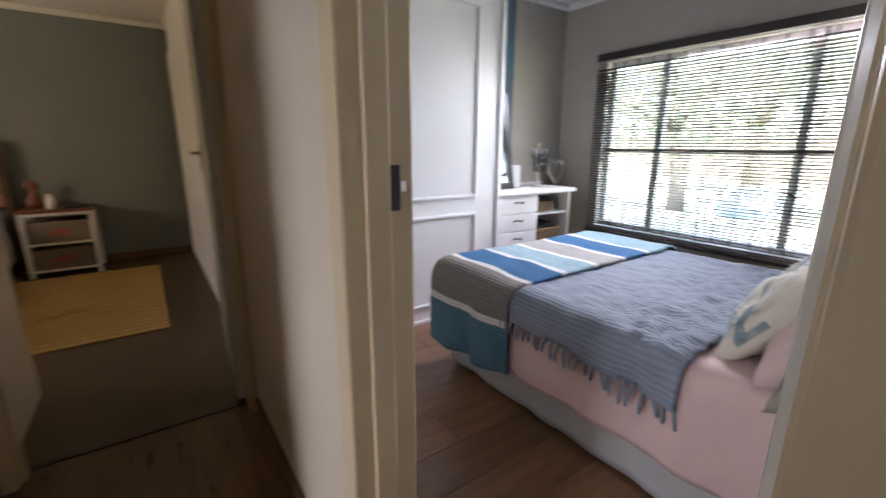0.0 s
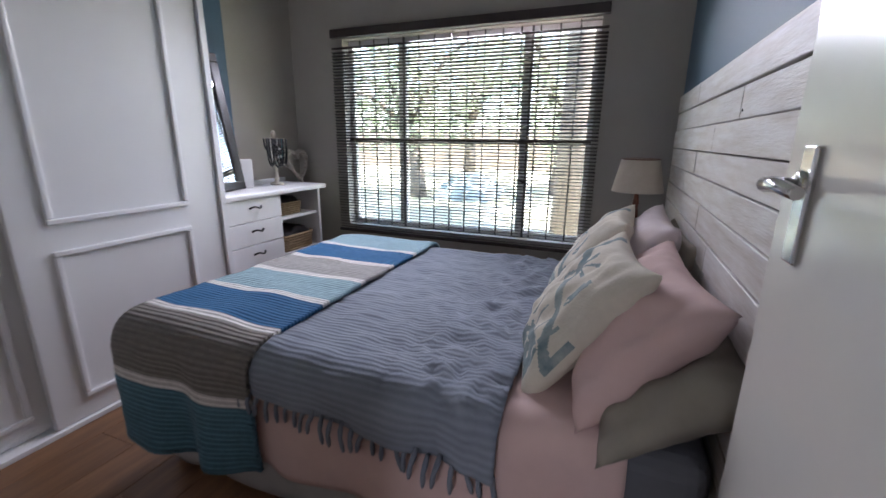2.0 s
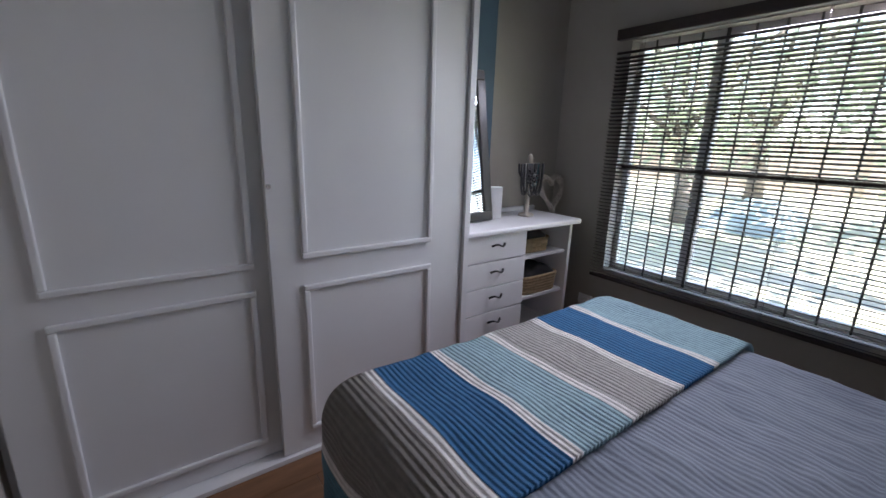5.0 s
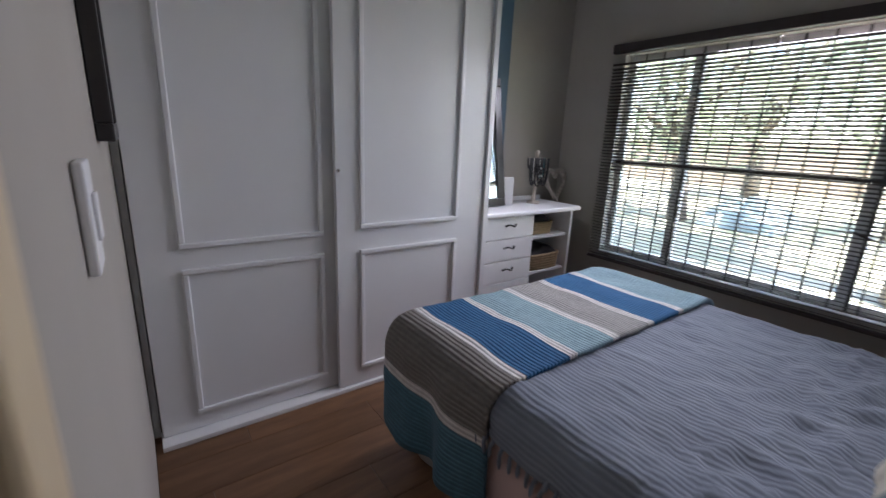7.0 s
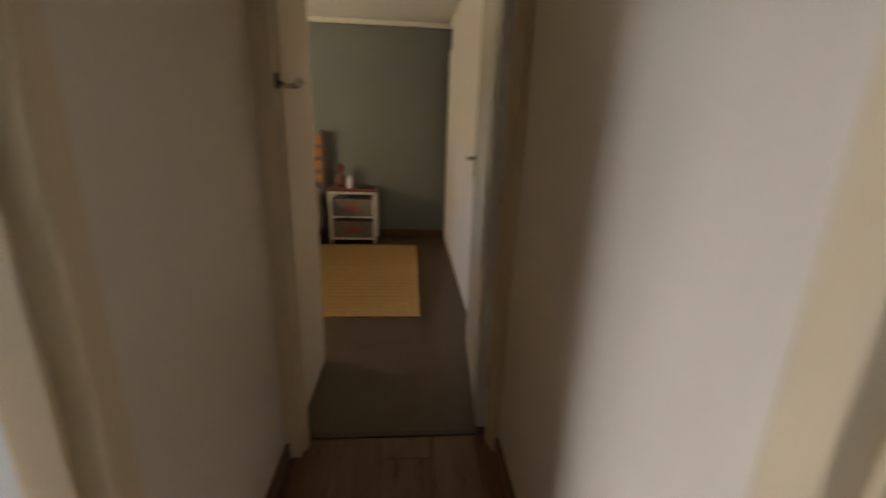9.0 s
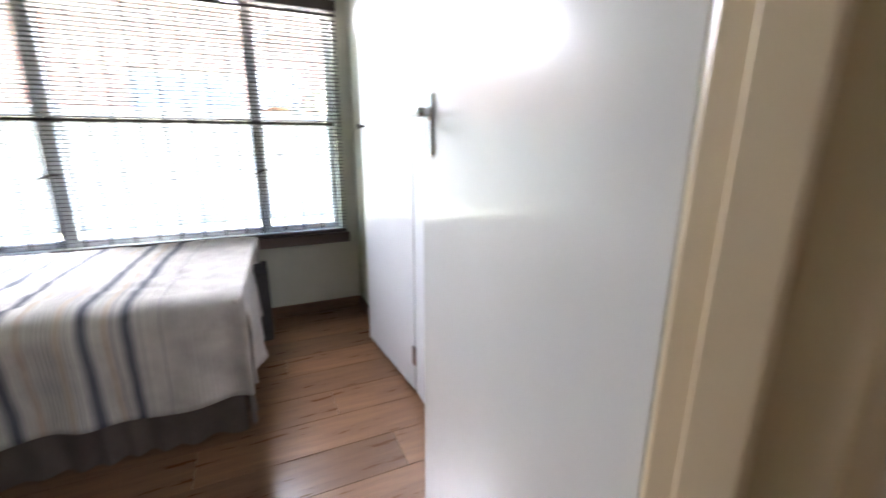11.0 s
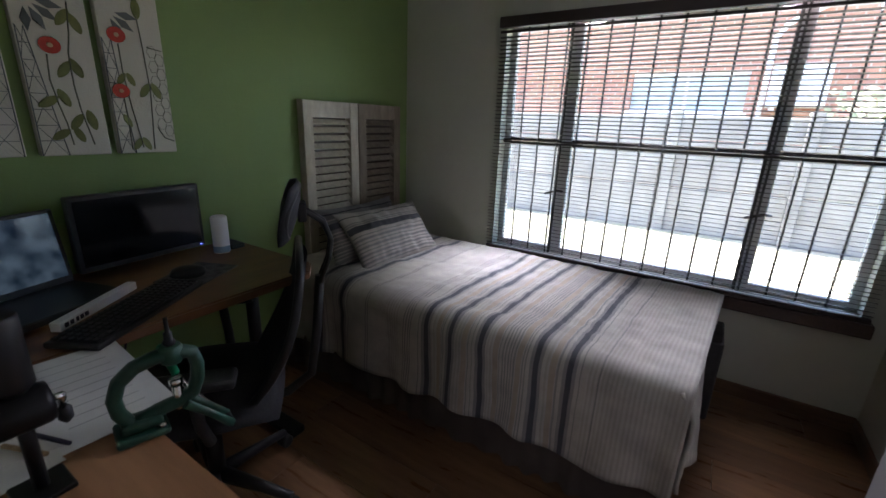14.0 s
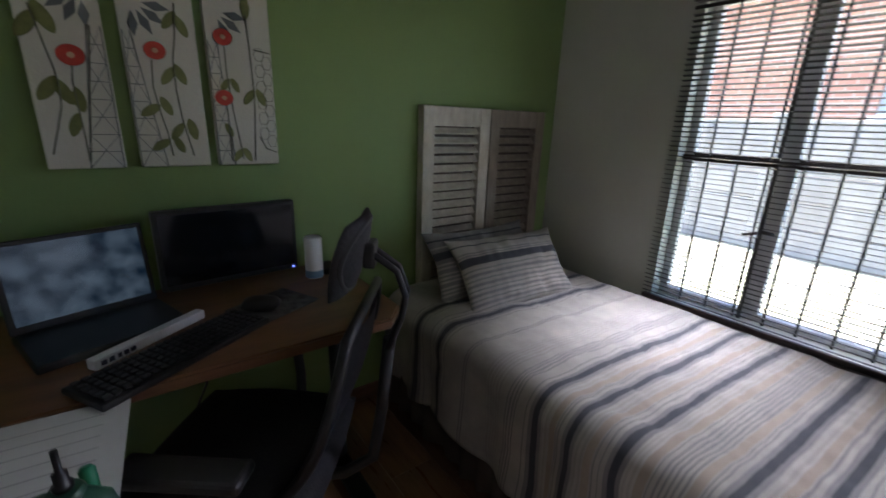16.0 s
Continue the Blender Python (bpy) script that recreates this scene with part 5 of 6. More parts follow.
for by in (-0.036, 0.036):
    local_part("bolt", lathe([(0.009, 0.018), (0.009, 0.026), (0.005, 0.03)], 6, (0.045, by, 0)), chrome, pr)
local_part("head", lathe([(0.022, 0.165), (0.027, 0.172), (0.027, 0.205), (0.022, 0.212)], 20, (0.09, 0, 0)), press_green, pr)
local_part("ram", tube([(0.09, 0, 0.03), (0.09, 0, 0.10)], 0.012, 14), chrome, pr)
local_part("shell_holder", lathe([(0.016, 0.10), (0.016, 0.116), (0.010, 0.118)], 16, (0.09, 0, 0)), chrome, pr)
local_part("die", lathe([(0.012, 0.212), (0.014, 0.216), (0.014, 0.224), (0.010, 0.226), (0.010, 0.245), (0.005, 0.248), (0.005, 0.285)], 14, (0.09, 0, 0)), black_iron, pr)
for ly in (-0.026, 0.026):
    local_part("linkage", tube([(0.10, ly, 0.05), (0.15, ly, 0.0), (0.20, ly, -0.06)], [0.012, 0.010, 0.012], 8), press_green, pr)
local_part("pivot", tube([(0.20, -0.036, -0.06), (0.20, 0.036, -0.06)], 0.009, 10), black_iron, pr)
local_part("lever_rod", tube([(0.19, 0.036, -0.055), (0.12, 0.05, 0.05), (0.098, 0.062, 0.10)], 0.0065, 8), chrome, pr)
local_part("lever_grip", tube([(0.10, 0.060, 0.095), (0.086, 0.085, 0.15), (0.082, 0.092, 0.168), (0.081, 0.094, 0.174)], [0.0105, 0.0125, 0.013, 0.008], 12), bright_green, pr, "bright green rubber grip")
meas = thing("powder_measure", "dark metal bench tool with round drum", "bench tool", m=Matrix.Translation((-1.195, 0.12, 0.7325)) @ Matrix.Scale(0.85, 4))
local_part("base", box(-0.04, -0.04, 0, 0.04, 0.04, 0.012, 0.004), black_iron, meas)
local_part("column", tube([(0, 0, 0.01), (0, 0, 0.20)], 0.012, 10), black_iron, meas)
dm = lathe([(0.035, -0.04), (0.038, -0.03), (0.038, 0.03), (0.035, 0.04)], 20)
dm.transform(Matrix.Translation((0, 0, 0.17)) @ Matrix.Rotation(math.pi / 2, 4, "Y"))
local_part("drum", dm, black_iron, meas)
local_part("crank", tube([(-0.04, 0, 0.17), (-0.055, 0.0, 0.17), (-0.06, -0.03, 0.13)], 0.007, 8), chrome, meas)
local_part("knob", lathe([(0.004, 0.0), (0.012, 0.01), (0.012, 0.03), (0.004, 0.04)], 12, (-0.06, -0.03, 0.095)), black_plastic, meas)
local_part("hopper", lathe([(0.012, 0.20), (0.030, 0.22), (0.030, 0.34), (0.028, 0.345)], 20), black_plastic, meas)

# desk chair
mesh_cloth = material("black chair mesh", (0.014, 0.014, 0.017), 0.7, col2=(0.028, 0.028, 0.033), scale=140, bump=0.3, bscale=200)
ch = thing("office_chair", "black mesh office chair with headrest", "chair", m=Matrix.Translation((-1.672, -0.365, 0)) @ Matrix.Rotation(radians(-128), 4, "Z"))
# faces local +y; the back is at -y
pm = pillow_mesh(0.47, 0.46, 0.11, 3, n=16, pinch=-0.06, wr=0.003)
pm.transform(Matrix.Translation((0, 0.0, 0.45)))
local_part("seat", pm, mesh_cloth, ch)
back = bmesh.new()
rows_b = []
for i in range(13):
    f = i / 12
    z = 0.46 + 0.42 * f
    wid = 0.13 + 0.10 * math.sin(math.pi * min(1, f * 0.75 + 0.12))
    yy = -0.17 - 0.035 * math.sin(math.pi * f) - 0.17 * f
    rows_b.append([back.verts.new((wid * (2 * j / 8 - 1), yy + 0.035 * (2 * j / 8 - 1) ** 2, z)) for j in range(9)])
for a, b in zip(rows_b, rows_b[1:]):
    for j in range(8):
        back.faces.new((a[j], a[j + 1], b[j + 1], b[j])).smooth = True
bmesh.ops.solidify(back, geom=back.faces[:], thickness=0.012)
local_part("backrest", back, mesh_cloth, ch)
side = [(s * (0.135 + 0.10 * math.sin(math.pi * min(1, f * 0.75 + 0.12))), -0.145 - 0.035 * math.sin(math.pi * f) - 0.17 * f, 0.46 + 0.42 * f) for s, fs in ((-1, [k / 10 for k in range(11)]), (1, [k / 10 for k in range(10, -1, -1)])) for f in fs]
local_part("back_frame", tube(side, 0.013, 8, None, True), black_plastic, ch)
local_part("spine", tube([(0, -0.10, 0.36), (0, -0.25, 0.38), (0, -0.33, 0.44), (0, -0.355, 0.60), (0, -0.375, 0.80)], 0.016, 10), black_plastic, ch)
for sx in (-0.018, 0.018):
    local_part("headrest_stalk", tube([(sx, -0.372, 0.78), (sx, -0.405, 0.86), (sx, -0.415, 0.92), (sx, -0.395, 0.98), (sx, -0.345, 1.015), (sx, -0.315, 1.02)], 0.0085, 8), black_plastic, ch)
hr = pillow_mesh(0.205, 0.175, 0.042, 4, n=18, pinch=-0.16, wr=0.002)
hr.transform(Matrix.Translation((0, -0.30, 1.015)) @ Matrix.Rotation(radians(104), 4, "X"))
for v in hr.verts:
    v.co.y += 2.0 * v.co.x ** 2
local_part("headrest", hr, mesh_cloth, ch)
rim = [(0.10 * math.cos(2 * math.pi * k / 28), 0.084 * math.sin(2 * math.pi * k / 28)) for k in range(28)]
local_part("headrest_rim", tube([(a, -0.306 - 0.25 * b + 2.0 * a * a, 1.015 + 0.97 * b) for a, b in rim], 0.009, 8, None, True), black_plastic, ch)
local_part("headrest_bracket", box(-0.03, -0.345, 0.985, 0.03, -0.318, 1.045, 0.006), black_plastic, ch)
for s in (-1, 1):
    local_part("armrest_post", tube([(s * 0.24, -0.05, 0.42), (s * 0.275, -0.04, 0.50), (s * 0.275, -0.03, 0.62)], 0.016, 8), black_plastic, ch)
    local_part("armrest", box(s * 0.275 - 0.04, -0.14, 0.62, s * 0.275 + 0.04, 0.12, 0.648, 0.012, 3), black_plastic, ch)
local_part("gas_lift", lathe([(0.028, 0.08), (0.028, 0.25), (0.02, 0.26), (0.02, 0.40)], 16), black_iron, ch)
for k in range(5):
    a = 2 * math.pi * k / 5 + 0.4
    c, s = math.cos(a), math.sin(a)
    leg = local_part("base_leg", tube([(0.02 * c, 0.02 * s, 0.10), (0.15 * c, 0.15 * s, 0.085), (0.28 * c, 0.28 * s, 0.065)], [0.026, 0.02, 0.016], 8), black_plastic, ch)
    w = lathe([(0.018, -0.022), (0.026, -0.018), (0.026, 0.018), (0.018, 0.022)], 16)
    w.transform(Matrix.Translation((0.28 * c, 0.28 * s, 0.027)) @ Matrix.Rotation(a + math.pi / 2, 4, "Z") @ Matrix.Rotation(math.pi / 2, 4, "Y"))
    local_part("castor", w, black_plastic, ch)

# three painted canvases
canvas_w = material("off-white painted canvas", (0.54, 0.52, 0.45), 0.8, col2=(0.53, 0.51, 0.44), scale=6, bump=0.3, bscale=120)
stem_mat, leaf_mat = material("grey green paint", (0.14, 0.14, 0.11), 0.8), material("olive leaf paint", (0.19, 0.20, 0.07), 0.8, col2=(0.13, 0.14, 0.05), scale=30)
poppy, grey_paint = material("poppy red paint", (0.50, 0.05, 0.03), 0.7, col2=(0.36, 0.03, 0.02), scale=40), material("slate grey paint", (0.13, 0.14, 0.15), 0.8)
pale_core = material("pale flower centre", (0.55, 0.35, 0.22), 0.8)


def disc(cx, cz, rx, rz, y, t=0.0012, rot=0.0, n=18, pointed=False):
    bm = bmesh.new()
    ring = []
    for i in range(n):
        a = 2 * math.pi * i / n
        u, v = rx * math.cos(a), rz * math.sin(a)
        if pointed:
            v *= max(0.0, 1 - (abs(u) / rx) ** 2.2) ** 0.2
        ring.append((cx + u * math.cos(rot) - v * math.sin(rot), cz + u * math.sin(rot) + v * math.cos(rot)))
    lo = [bm.verts.new((p, y, q)) for p, q in ring]
    hi = [bm.verts.new((p, y + t, q)) for p, q in ring]
    bm.faces.new(hi)
    for i in range(n):
        bm.faces.new((lo[i], hi[i], hi[(i + 1) % n], lo[(i + 1) % n]))
    bmesh.ops.recalc_face_normals(bm, faces=bm.faces[:])
    return bm


def canvas(x0, x1, poppies, label, mesh_side):
    c = thing("canvas_painting", label, "painting", ((x0 + x1) / 2, -0.93, 1.13), "set of three canvases")
    z0, z1 = 1.145, 1.817
    part("canvas", box(x1, -0.9495, z0, x0, -0.918, z1, 0.003), canvas_w, c)
    y = -0.9178

    def px(u):
        return x0 + (x1 - x0) * u

    def pz(v):
        return z1 - (z1 - z0) * v

    for pts in poppies["stems"]:
        part("stem", tube([(px(u), y + 0.0005, pz(v)) for u, v in pts], 0.0022, 5), stem_mat, c)
    for u, v, r, a in poppies["leaves"]:
        part("leaf", disc(px(u), pz(v), r, r * 0.42, y + 0.0006, rot=a, pointed=True), leaf_mat, c)
    for u, v, r in poppies["flowers"]:
        f = part("flower", disc(px(u), pz(v), r, r * 0.88, y + 0.0024), poppy, c, "red poppy")
        part("flower_centre", disc(px(u), pz(v), r * 0.28, r * 0.25, y + 0.004), pale_core, c)
    # windmill tower: two legs, rungs and crossed braces, under fanned blades
    (ax, at), (bx, bt_), (ex, et), (dx, dt) = poppies["tower"]
    n = 8

    def leg(k, left):
        f = k / n
        return (ax + (dx - ax) * f, at + (dt - at) * f) if left else (bx + (ex - bx) * f, bt_ + (et - bt_) * f)

    def inside(p):
        return min(max(p[0], 0.015), 0.985), p[1]

    def stroke(name, p, q, r):
        p, q = inside(p), inside(q)
        part(name, tube([(px(p[0]), y + 0.0005, pz(p[1])), (px(q[0]), y + 0.0005, pz(q[1]))], r, 4), grey_paint, c)

    for side in (True, False):
        stroke("tower_leg", leg(0, side), leg(n, side), 0.0018)
    for k in range(1, n):
        stroke("tower_rung", leg(k, True), leg(k, False), 0.0014)
    for k in range(0, n, 2):
        stroke("tower_brace", leg(k, True), leg(k + 2, False), 0.0011)
        stroke("tower_brace", leg(k, False), leg(k + 2, True), 0.0011)
    cu, cv = poppies["hub"]
    for k in range(-3, 4):
        an = radians(-90 + k * 27)
        bmx, bmz = px(cu) - 0.062 * math.cos(an), pz(cv) + 0.062 * math.sin(an)
        if x1 + 0.03 < bmx < x0 - 0.03:
            part("windmill_blade", disc(bmx, bmz, 0.034, 0.013, y + 0.0004, rot=math.pi - an, n=4), grey_paint, c)
    if mesh_side:
        for r in range(6):
            for q in range(2):
                hx, hz = px(0.79 + q * 0.12), pz(0.47 + r * 0.075 + q * 0.037)
                part("wire_cell", tube([(hx + 0.016 * math.cos(t * math.pi / 3), y + 0.0004, hz + 0.022 * math.sin(t * math.pi / 3)) for t in range(6)], 0.001, 4, None, True), stem_mat, c)


A, B = 2.2, 1.15   # leaf tilts, one each side of a stem
canvas(-1.333, -1.51, {"stems": [[(0.18, 0.38), (0.25, 0.49), (0.32, 0.6), (0.34, 0.67), (0.32, 0.75), (0.1, 0.94)], [(0.54, 0.59), (0.51, 0.65), (0.52, 0.76), (0.53, 0.87), (0.53, 0.97)], [(0.84, 0.43), (0.72, 0.64), (0.54, 0.97)]],
                       "leaves": [(0.11, 0.45, 0.042, A), (0.32, 0.42, 0.042, B), (0.2, 0.68, 0.04, A), (0.38, 0.69, 0.038, B), (0.55, 0.72, 0.034, B + 0.3), (0.44, 0.82, 0.034, A - 0.3)],
                       "flowers": [(0.55, 0.55, 0.031)], "tower": ((0.80, 0.43), (0.97, 0.43), (0.97, 1.0), (0.52, 1.0)), "hub": (0.80, 0.30)}, "tall canvas of a poppy and a windmill on white", False)
canvas(-1.546, -1.735, {"stems": [[(0.75, 0.3), (0.7, 0.44), (0.64, 0.53), (0.63, 0.67), (0.66, 0.78), (0.76, 0.95)], [(0.35, 0.54), (0.32, 0.65), (0.37, 0.76), (0.43, 0.85), (0.46, 0.95)]],
                        "leaves": [(0.65, 0.37, 0.032, A), (0.81, 0.39, 0.032, B), (0.54, 0.6, 0.032, A), (0.71, 0.59, 0.032, B), (0.24, 0.75, 0.032, A + 0.4), (0.46, 0.73, 0.03, B), (0.57, 0.84, 0.031, A), (0.79, 0.83, 0.034, B + 0.2), (0.32, 0.9, 0.03, A + 0.4), (0.57, 0.9, 0.028, B)],
                        "flowers": [(0.41, 0.5, 0.028)], "tower": ((0.03, 0.43), (0.13, 0.43), (0.37, 1.0), (0.0, 1.0)), "hub": (0.18, 0.31)}, "tall canvas of a poppy and leaves on white", False)
canvas(-1.761, -1.954, {"stems": [[(0.62, 0.3), (0.65, 0.46), (0.67, 0.68), (0.59, 0.98)], [(0.26, 0.45), (0.26, 0.58), (0.31, 0.75), (0.4, 0.97)], [(0.21, 0.71), (0.22, 0.81), (0.21, 0.98)], [(0.72, 0.45), (0.97, 0.46)], [(0.7, 0.86), (0.8, 0.92), (0.97, 0.94)]],
                       "leaves": [(0.63, 0.27, 0.034, 1.57), (0.58, 0.67, 0.03, A), (0.77, 0.67, 0.03, B), (0.22, 0.62, 0.024, A), (0.37, 0.62, 0.024, B), (0.21, 0.83, 0.024, B), (0.32, 0.95, 0.026, A), (0.47, 0.95, 0.026, B)],
                       "flowers": [(0.25, 0.41, 0.028), (0.18, 0.68, 0.027)], "tower": ((0.02, 0.43), (0.16, 0.43), (0.26, 1.0), (0.0, 1.0)), "hub": (0.14, 0.30)}, "tall canvas of two poppies and wire mesh on white", True)


# ---- outside ----
lawn = material("sunlit pale lawn and paving", (0.29, 0.275, 0.22), 0.95, col2=(0.21, 0.215, 0.145), scale=0.9, bump=0.4, bscale=30)
structure("ground", box(-400, -400, -0.20, 400, 400, -0.125), lawn, "sunlit pale lawn around the house")
roof_mat = material("grey roof sheet", (0.2, 0.19, 0.18), 0.8)
# out of view; its eaves are added to keep direct sun off the windows
structure("roof", box(-4.15, -2.2, H + 0.102, 3.55, 6.4, H + 0.16), roof_mat, "unseen roof slab with eaves added to shade the windows")

leaf_a = material("sunlit leaf", (0.20, 0.23, 0.14), 0.5, col2=(0.14, 0.17, 0.10), scale=3)
ln, ll = leaf_a.node_tree.nodes, leaf_a.node_tree.links
thin = ln.new("ShaderNodeBsdfTranslucent")
thin.inputs["Color"].default_value = (0.50, 0.54, 0.42, 1)
mixer = ln.new("ShaderNodeMixShader")
mixer.inputs["Fac"].default_value = 0.5
ll.new(ln["Principled BSDF"].outputs["BSDF"], mixer.inputs[1])
ll.new(thin.outputs["BSDF"], mixer.inputs[2])
ll.new(mixer.outputs["Shader"], ln["Material Output"].inputs["Surface"])
bark = material("grey brown bark", (0.24, 0.20, 0.17), 0.95, col2=(0.14, 0.115, 0.10), scale=7, stretch=(3, 3, 0.6), bump=0.8, bscale=18)


def tree(x, y, height, spread, trunk_r, seed, leaves=2600, lean_y=0.0, low=0.30):
    rnd = random.Random(seed)
    t = thing("tree", "leafy garden tree with a grey brown trunk", "tree", (x, y, -0.125), "garden trees")
    fork = height * low
    bm = tube([(x, y, -0.2), (x + 0.03, y + lean_y * 0.2, fork * 0.4), (x - 0.04, y + lean_y * 0.5, fork * 0.8), (x, y + lean_y, fork)], [trunk_r * 1.25, trunk_r, trunk_r * 0.85, trunk_r * 0.75], 12)
    tips = []
    for k in range(7):
        a = 2 * math.pi * k / 7 + rnd.uniform(-0.4, 0.4)
        r = spread * rnd.uniform(0.45, 0.85)
        e = (x + r * math.cos(a), y + lean_y + r * math.sin(a), fork + (height - fork) * rnd.uniform(0.12, 0.8))
        mid = (x + r * 0.4 * math.cos(a), y + lean_y + r * 0.4 * math.sin(a), fork + (e[2] - fork) * 0.6)
        tube([(x, y + lean_y, fork - 0.15), mid, e], [trunk_r * 0.55, trunk_r * 0.3, trunk_r * 0.1], 7, bm)
        tips += [e, mid]
    part("trunk", bm, bark, t)
    vs, fs = [], []
    clumps = [(Vector(p) + Vector((rnd.gauss(0, 0.5), rnd.gauss(0, 0.5), rnd.gauss(-0.15, 0.6)))) for p in tips for _ in range(4)]
    for i in range(leaves):
        c = clumps[rnd.randrange(len(clumps))]
        d = Vector((rnd.gauss(0, 1), rnd.gauss(0, 1), rnd.gauss(0, 0.7)))
        p = c + d * 0.38 * spread / 2.4
        u = Vector((rnd.gauss(0, 1), rnd.gauss(0, 1), rnd.gauss(0, 1))).normalized()
        w = u.orthogonal().normalized()
        s = rnd.uniform(0.06, 0.13)
        b = len(vs)
        vs += [p - u * s, p + w * s * 0.5, p + u * s, p - w * s * 0.5]
        fs.append((b, b + 1, b + 2, b + 3))
    me = bpy.data.meshes.new("crown")
    me.from_pydata([tuple(v) for v in vs], [], fs)
    me.materials.append(leaf_a)
    o = new("crown", me)
    o.parent = t
    o.matrix_parent_inverse = Matrix.Translation(-t.location)


tree(5.9, 1.20, 7.0, 1.8, 0.2, 3, 3400, low=0.62)
tree(8.8, 4.8, 5.0, 2.6, 0.16, 5, 3400, 0.3)
tree(10.5, 1.9, 5.5, 2.8, 0.18, 8, 3400)
tree(9.5, 8.6, 5.0, 2.6, 0.17, 12, 3400)
tree(14.5, 5.5, 6.0, 3.2, 0.2, 17, 3400)
tree(13.0, 11.5, 6.0, 3.2, 0.2, 19, 3400)
tree(12.5, -2.0, 5.6, 3.0, 0.2, 23, 3600)

# garden wall and covered heap
gw_mat = material("sandy garden wall plaster", (0.42, 0.34, 0.27), 0.9, col2=(0.36, 0.28, 0.22), scale=2, bump=0.3)
gw = thing("garden_wall", "sandy plastered garden wall behind the trees", "wall", (19, 5, -0.125))
for i in range(9):
    y = -9 + i * 3.2
    part("panel", box(18.9, y + 0.16, -0.2, 19.05, y + 3.04, 1.55), gw_mat, gw)
    part("pier", box(18.83, y - 0.16, -0.2, 19.12, y + 0.16, 1.7, 0.01, 1), gw_mat, gw)
teal_cover = material("faded grey-teal tarpaulin", (0.27, 0.31, 0.31), 0.6, col2=(0.19, 0.23, 0.24), scale=3, bump=0.3, bscale=6)
heap = pillow_mesh(1.7, 1.3, 1.1, 8, n=20, pinch=0.02, wr=0.10)
heap.transform(Matrix.Translation((9.4, 3.75, -0.15)))
tagged(new("covered_heap", mesh_of("covered_heap", heap, teal_cover)), "heap under a faded grey-teal tarpaulin on the lawn", "tarpaulin")
clay = material("terracotta clay", (0.36, 0.13, 0.07), 0.8, col2=(0.28, 0.10, 0.055), scale=5)
for i, (x, y, s) in enumerate(((6.7, 0.55, 1.2), (7.2, -0.1, 1.35))):
    tagged(new("clay_pot", mesh_of("clay_pot", lathe([(0.20 * s, -0.13), (0.30 * s, 0.25 * s), (0.33 * s, 0.52 * s), (0.36 * s, 0.54 * s), (0.36 * s, 0.62 * s), (0.31 * s, 0.62 * s), (0.28 * s, 0.5 * s)], 24, (x, y, 0)), clay)), "large terracotta garden pot on the lawn", "pot", "garden pots")

# neighbour's brick house, concrete fence
brick = bpy.data.materials.new("red brown face brick")
brick.use_nodes = True
bn, bl = brick.node_tree.nodes, brick.node_tree.links
tc, mp, bt = bn.new("ShaderNodeTexCoord"), bn.new("ShaderNodeMapping"), bn.new("ShaderNodeTexBrick")
mp.inputs["Rotation"].default_value = (radians(90), 0, radians(90))
bl.new(tc.outputs["Object"], mp.inputs["Vector"])
sx = bn.new("ShaderNodeSeparateXYZ")
cx = bn.new("ShaderNodeCombineXYZ")
bl.new(tc.outputs["Object"], sx.inputs["Vector"])
bl.new(sx.outputs["Y"], cx.inputs["X"])
bl.new(sx.outputs["Z"], cx.inputs["Y"])
bl.new(cx.outputs["Vector"], bt.inputs["Vector"])
bt.inputs["Color1"].default_value = (0.45, 0.22, 0.15, 1)
bt.inputs["Color2"].default_value = (0.32, 0.16, 0.12, 1)
bt.inputs["Mortar"].default_value = (0.42, 0.31, 0.26, 1)
bt.inputs["Scale"].default_value = 1.0
bt.inputs["Brick Width"].default_value = 0.23
bt.inputs["Row Height"].default_value = 0.085
bt.inputs["Mortar Size"].default_value = 0.011
bl.new(bt.outputs["Color"], bn["Principled BSDF"].inputs["Base Color"])
bn["Principled BSDF"].inputs["Roughness"].default_value = 0.9
bb = bn.new("ShaderNodeBump")
bb.inputs["Strength"].default_value = 0.5
bb.inputs["Distance"].default_value = 0.01
bb.invert = True
bl.new(bt.outputs["Fac"], bb.inputs["Height"])
bl.new(bb.outputs["Normal"], bn["Principled BSDF"].inputs["Normal"])
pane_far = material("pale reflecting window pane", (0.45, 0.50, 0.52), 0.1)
house = thing("brick_house", "neighbouring red brick house with a window and air conditioner", "house", (-10.8, 0, -0.125))
bm = bmesh.new()
for a in ((-9, -0.2, -0.75, 4.2), (1.08, -0.2, 2.9, 4.2), (-0.75, -0.2, 1.08, 1.60), (-0.75, 2.29, 1.08, 4.2)):
    bm_box(bm, -10.5, a[0], a[1], -10.2, a[2], a[3])
part("wall", bm, brick, house)
w = part("window", bm_box(bm_box(box(-10.36, -0.75, 1.60, -10.28, 1.08, 1.65), -10.36, -0.75, 2.24, -10.28, 1.08, 2.29), -10.36, 0.14, 1.65, -10.28, 0.19, 2.24), white_lac, house, "white framed window")
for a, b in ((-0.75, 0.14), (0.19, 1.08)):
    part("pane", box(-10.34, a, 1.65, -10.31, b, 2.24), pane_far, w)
part("window_sill", box(-10.26, -0.80, 1.54, -10.10, 1.13, 1.60), white_lac, house)
part("roof", bm_box(bmesh.new(), -12.5, -9.5, 4.2, -9.8, 3.3, 4.35), roof_mat, house)
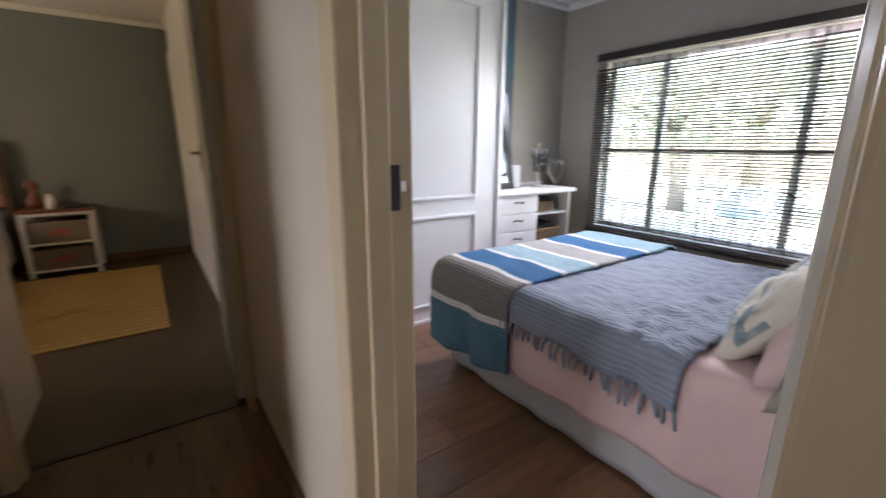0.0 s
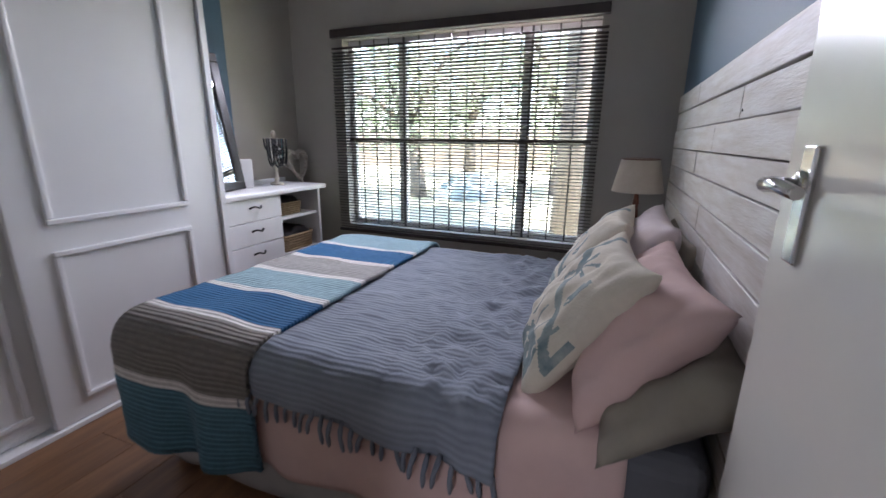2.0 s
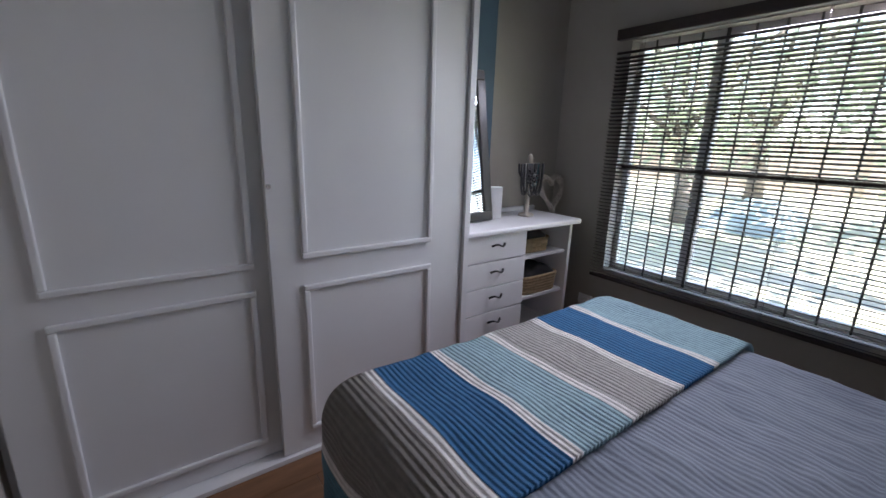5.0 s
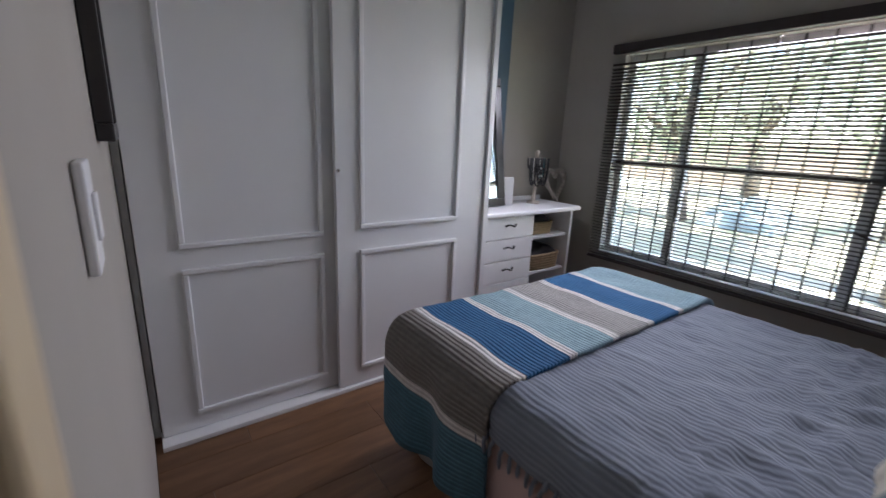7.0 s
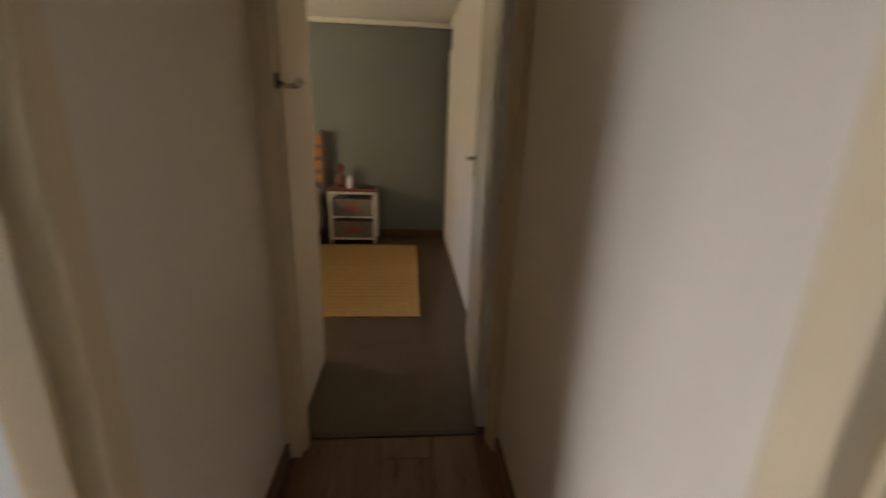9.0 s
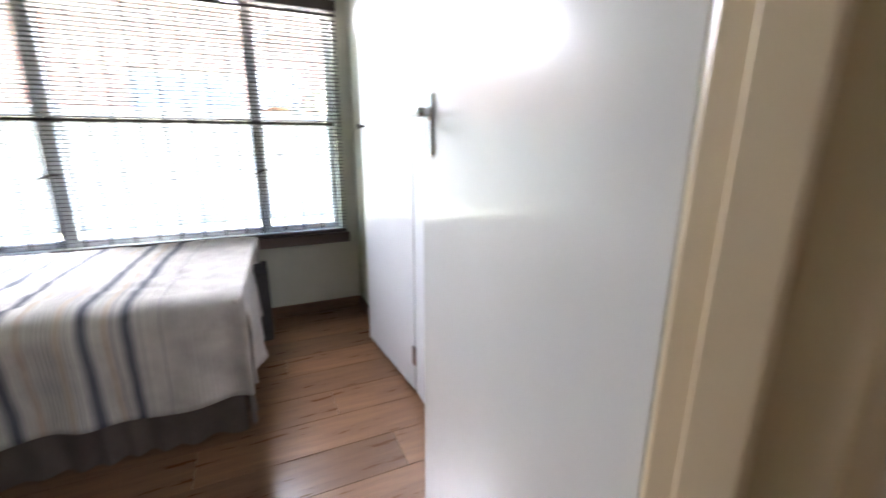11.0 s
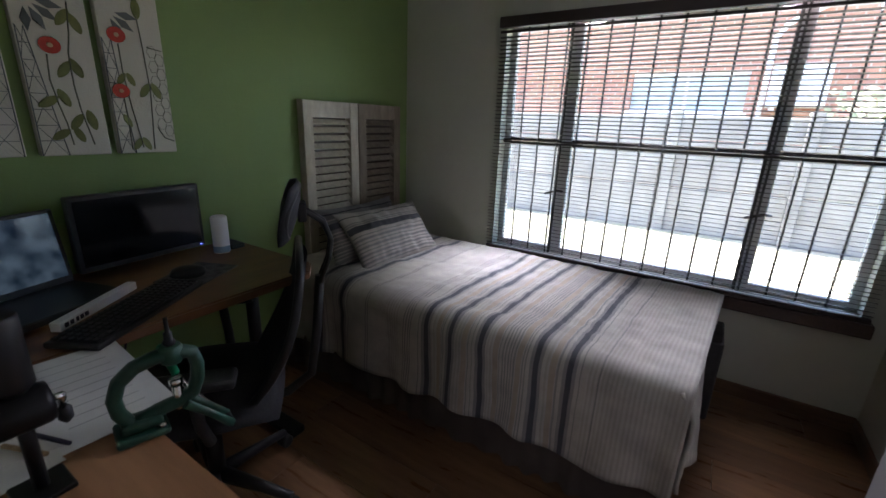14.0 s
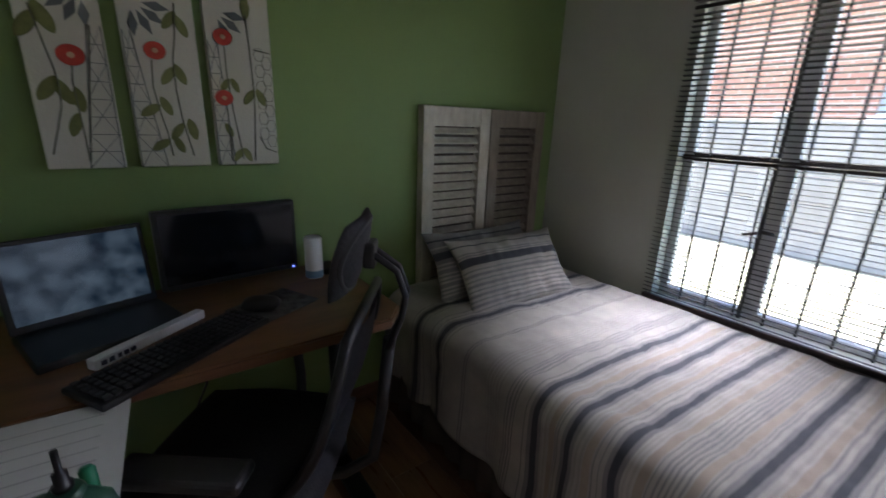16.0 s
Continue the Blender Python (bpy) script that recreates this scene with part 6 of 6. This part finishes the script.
part("downpipe", tube([(-10.13, 1.30, 0.0), (-10.13, 1.30, 2.75), (-10.13, 1.42, 2.95), (-10.13, 1.9, 3.2)], 0.04, 10), white_lac, house, "white downpipe")
part("rear_wall", box(-10.5, 2.9, -0.2, -10.3, 6.5, 2.6), brick, house)
ac = thing("air_conditioner", "white outdoor air conditioner unit on the brick wall", "air conditioner", (-10.05, 1.67, 1.7))
part("casing", box(-10.198, 1.36, 1.70, -9.9, 2.09, 2.33, 0.02), white_lac, ac)
for r in range(7):
    part("grille_bar", box(-9.899, 1.42, 1.80 + r * 0.065, -9.885, 1.80, 1.82 + r * 0.065), steel_paint, ac)
part("bracket", box(-10.198, 1.42, 1.64, -9.95, 1.48, 1.70), steel_paint, ac)
conc = material("weathered grey concrete", (0.28, 0.27, 0.255), 0.95, col2=(0.20, 0.19, 0.18), scale=2.2, bump=0.5, bscale=25)
fence = thing("concrete_fence", "weathered grey precast concrete panel fence", "fence", (-8, 0, -0.125))
for i in range(-5, 6):
    y = i * 1.5 + 0.3
    part("post", box(-8.09, y - 0.07, -0.2, -7.93, y + 0.07, 1.56, 0.012, 1), conc, fence)
    for r in range(5):
        z0 = -0.13 + r * 0.325
        part("panel", box(-8.04, y + 0.07, z0, -7.98, y + 1.43, z0 + 0.318, 0.008, 1), conc, fence)
bush = thing("shrub", "small green shrub above the fence", "shrub", (-8.9, 2.6, -0.125))
rnd = random.Random(4)
vs, fs = [], []
for i in range(900):
    p = Vector((-8.9 + rnd.gauss(0, 0.25), 2.6 + rnd.gauss(0, 0.3), 0.9 + rnd.uniform(-1.0, 1.0)))
    u = Vector((rnd.gauss(0, 1), rnd.gauss(0, 1), rnd.gauss(0, 1))).normalized()
    q = u.orthogonal()
    b = len(vs)
    vs += [tuple(p - u * 0.07), tuple(p + q * 0.035), tuple(p + u * 0.07), tuple(p - q * 0.035)]
    fs.append((b, b + 1, b + 2, b + 3))
me = bpy.data.meshes.new("foliage")
me.from_pydata(vs, [], fs)
me.materials.append(leaf_a)
fo = new("foliage", me)
fo.parent = bush
fo.matrix_parent_inverse = Matrix.Translation(-bush.location)


# ---- floor boards ----
def boards(floor, x0, x1, y0, y1, along, mat, lng=1.2, wid=0.19):
    data = {}
    a0, a1, b0, b1 = (x0, x1, y0, y1) if along == "x" else (y0, y1, x0, x1)
    row = 0
    b = b0
    while b < b1 - 1e-3:
        w = min(wid, b1 - b)
        a = a0 - (row * 0.43 % 1.0) * lng
        while a < a1 - 1e-3:
            s, e = max(a, a0), min(a + lng, a1)
            a += lng
            if e - s < 0.02:
                continue
            key = (round(e - s, 3), round(w, 3))
            if key not in data:
                d = (e - s) / 2 - 0.0006
                h = w / 2 - 0.0006
                bm = box(-d, -h, -0.012, d, h, 0.0, 0.0012, 1) if along == "x" else box(-h, -d, -0.012, h, d, 0.0, 0.0012, 1)
                data[key] = mesh_of("board", bm, mat)
            ob = new("board", data[key])
            ob.parent = floor
            c, k = (s + e) / 2, b + w / 2
            ob.location = (c, k, 0.0) if along == "x" else (k, c, 0.0)
        b += wid
        row += 1


fb = structure("floor_bedroom", box(0.076, 0.386, -0.0135, 2.799, 2.999, -0.0125), screed, "brown oak laminate floor of the bedroom")
boards(fb, 0.076, 2.799, 0.386, 2.999, "x", plank_mat)
fs = structure("floor_study", box(-3.479, -0.949, -0.0135, -1.006, 1.644, -0.0125), screed, "brown oak laminate floor of the study")
boards(fs, -3.479, -1.006, -0.949, 1.644, "y", plank_mat_y)
fc = structure("floor_corridor", box(-1.005, -1.6, -0.0135, 0.075, 2.31, -0.0125), screed, "brown oak laminate floor of the corridor")
boards(fc, -0.889, -0.051, -1.6, 2.309, "y", plank_mat_y)
boards(fc, -1.0055, -0.8895, D2[0], D2[1], "y", plank_mat_y)
boards(fc, -0.0505, 0.0755, D1[0], D1[1], "y", plank_mat_y)
structure("threshold", box(-0.83, 2.29, 0.0, -0.08, 2.32, 0.006, 0.002, 1), brown_wood, "thin brown threshold strip")
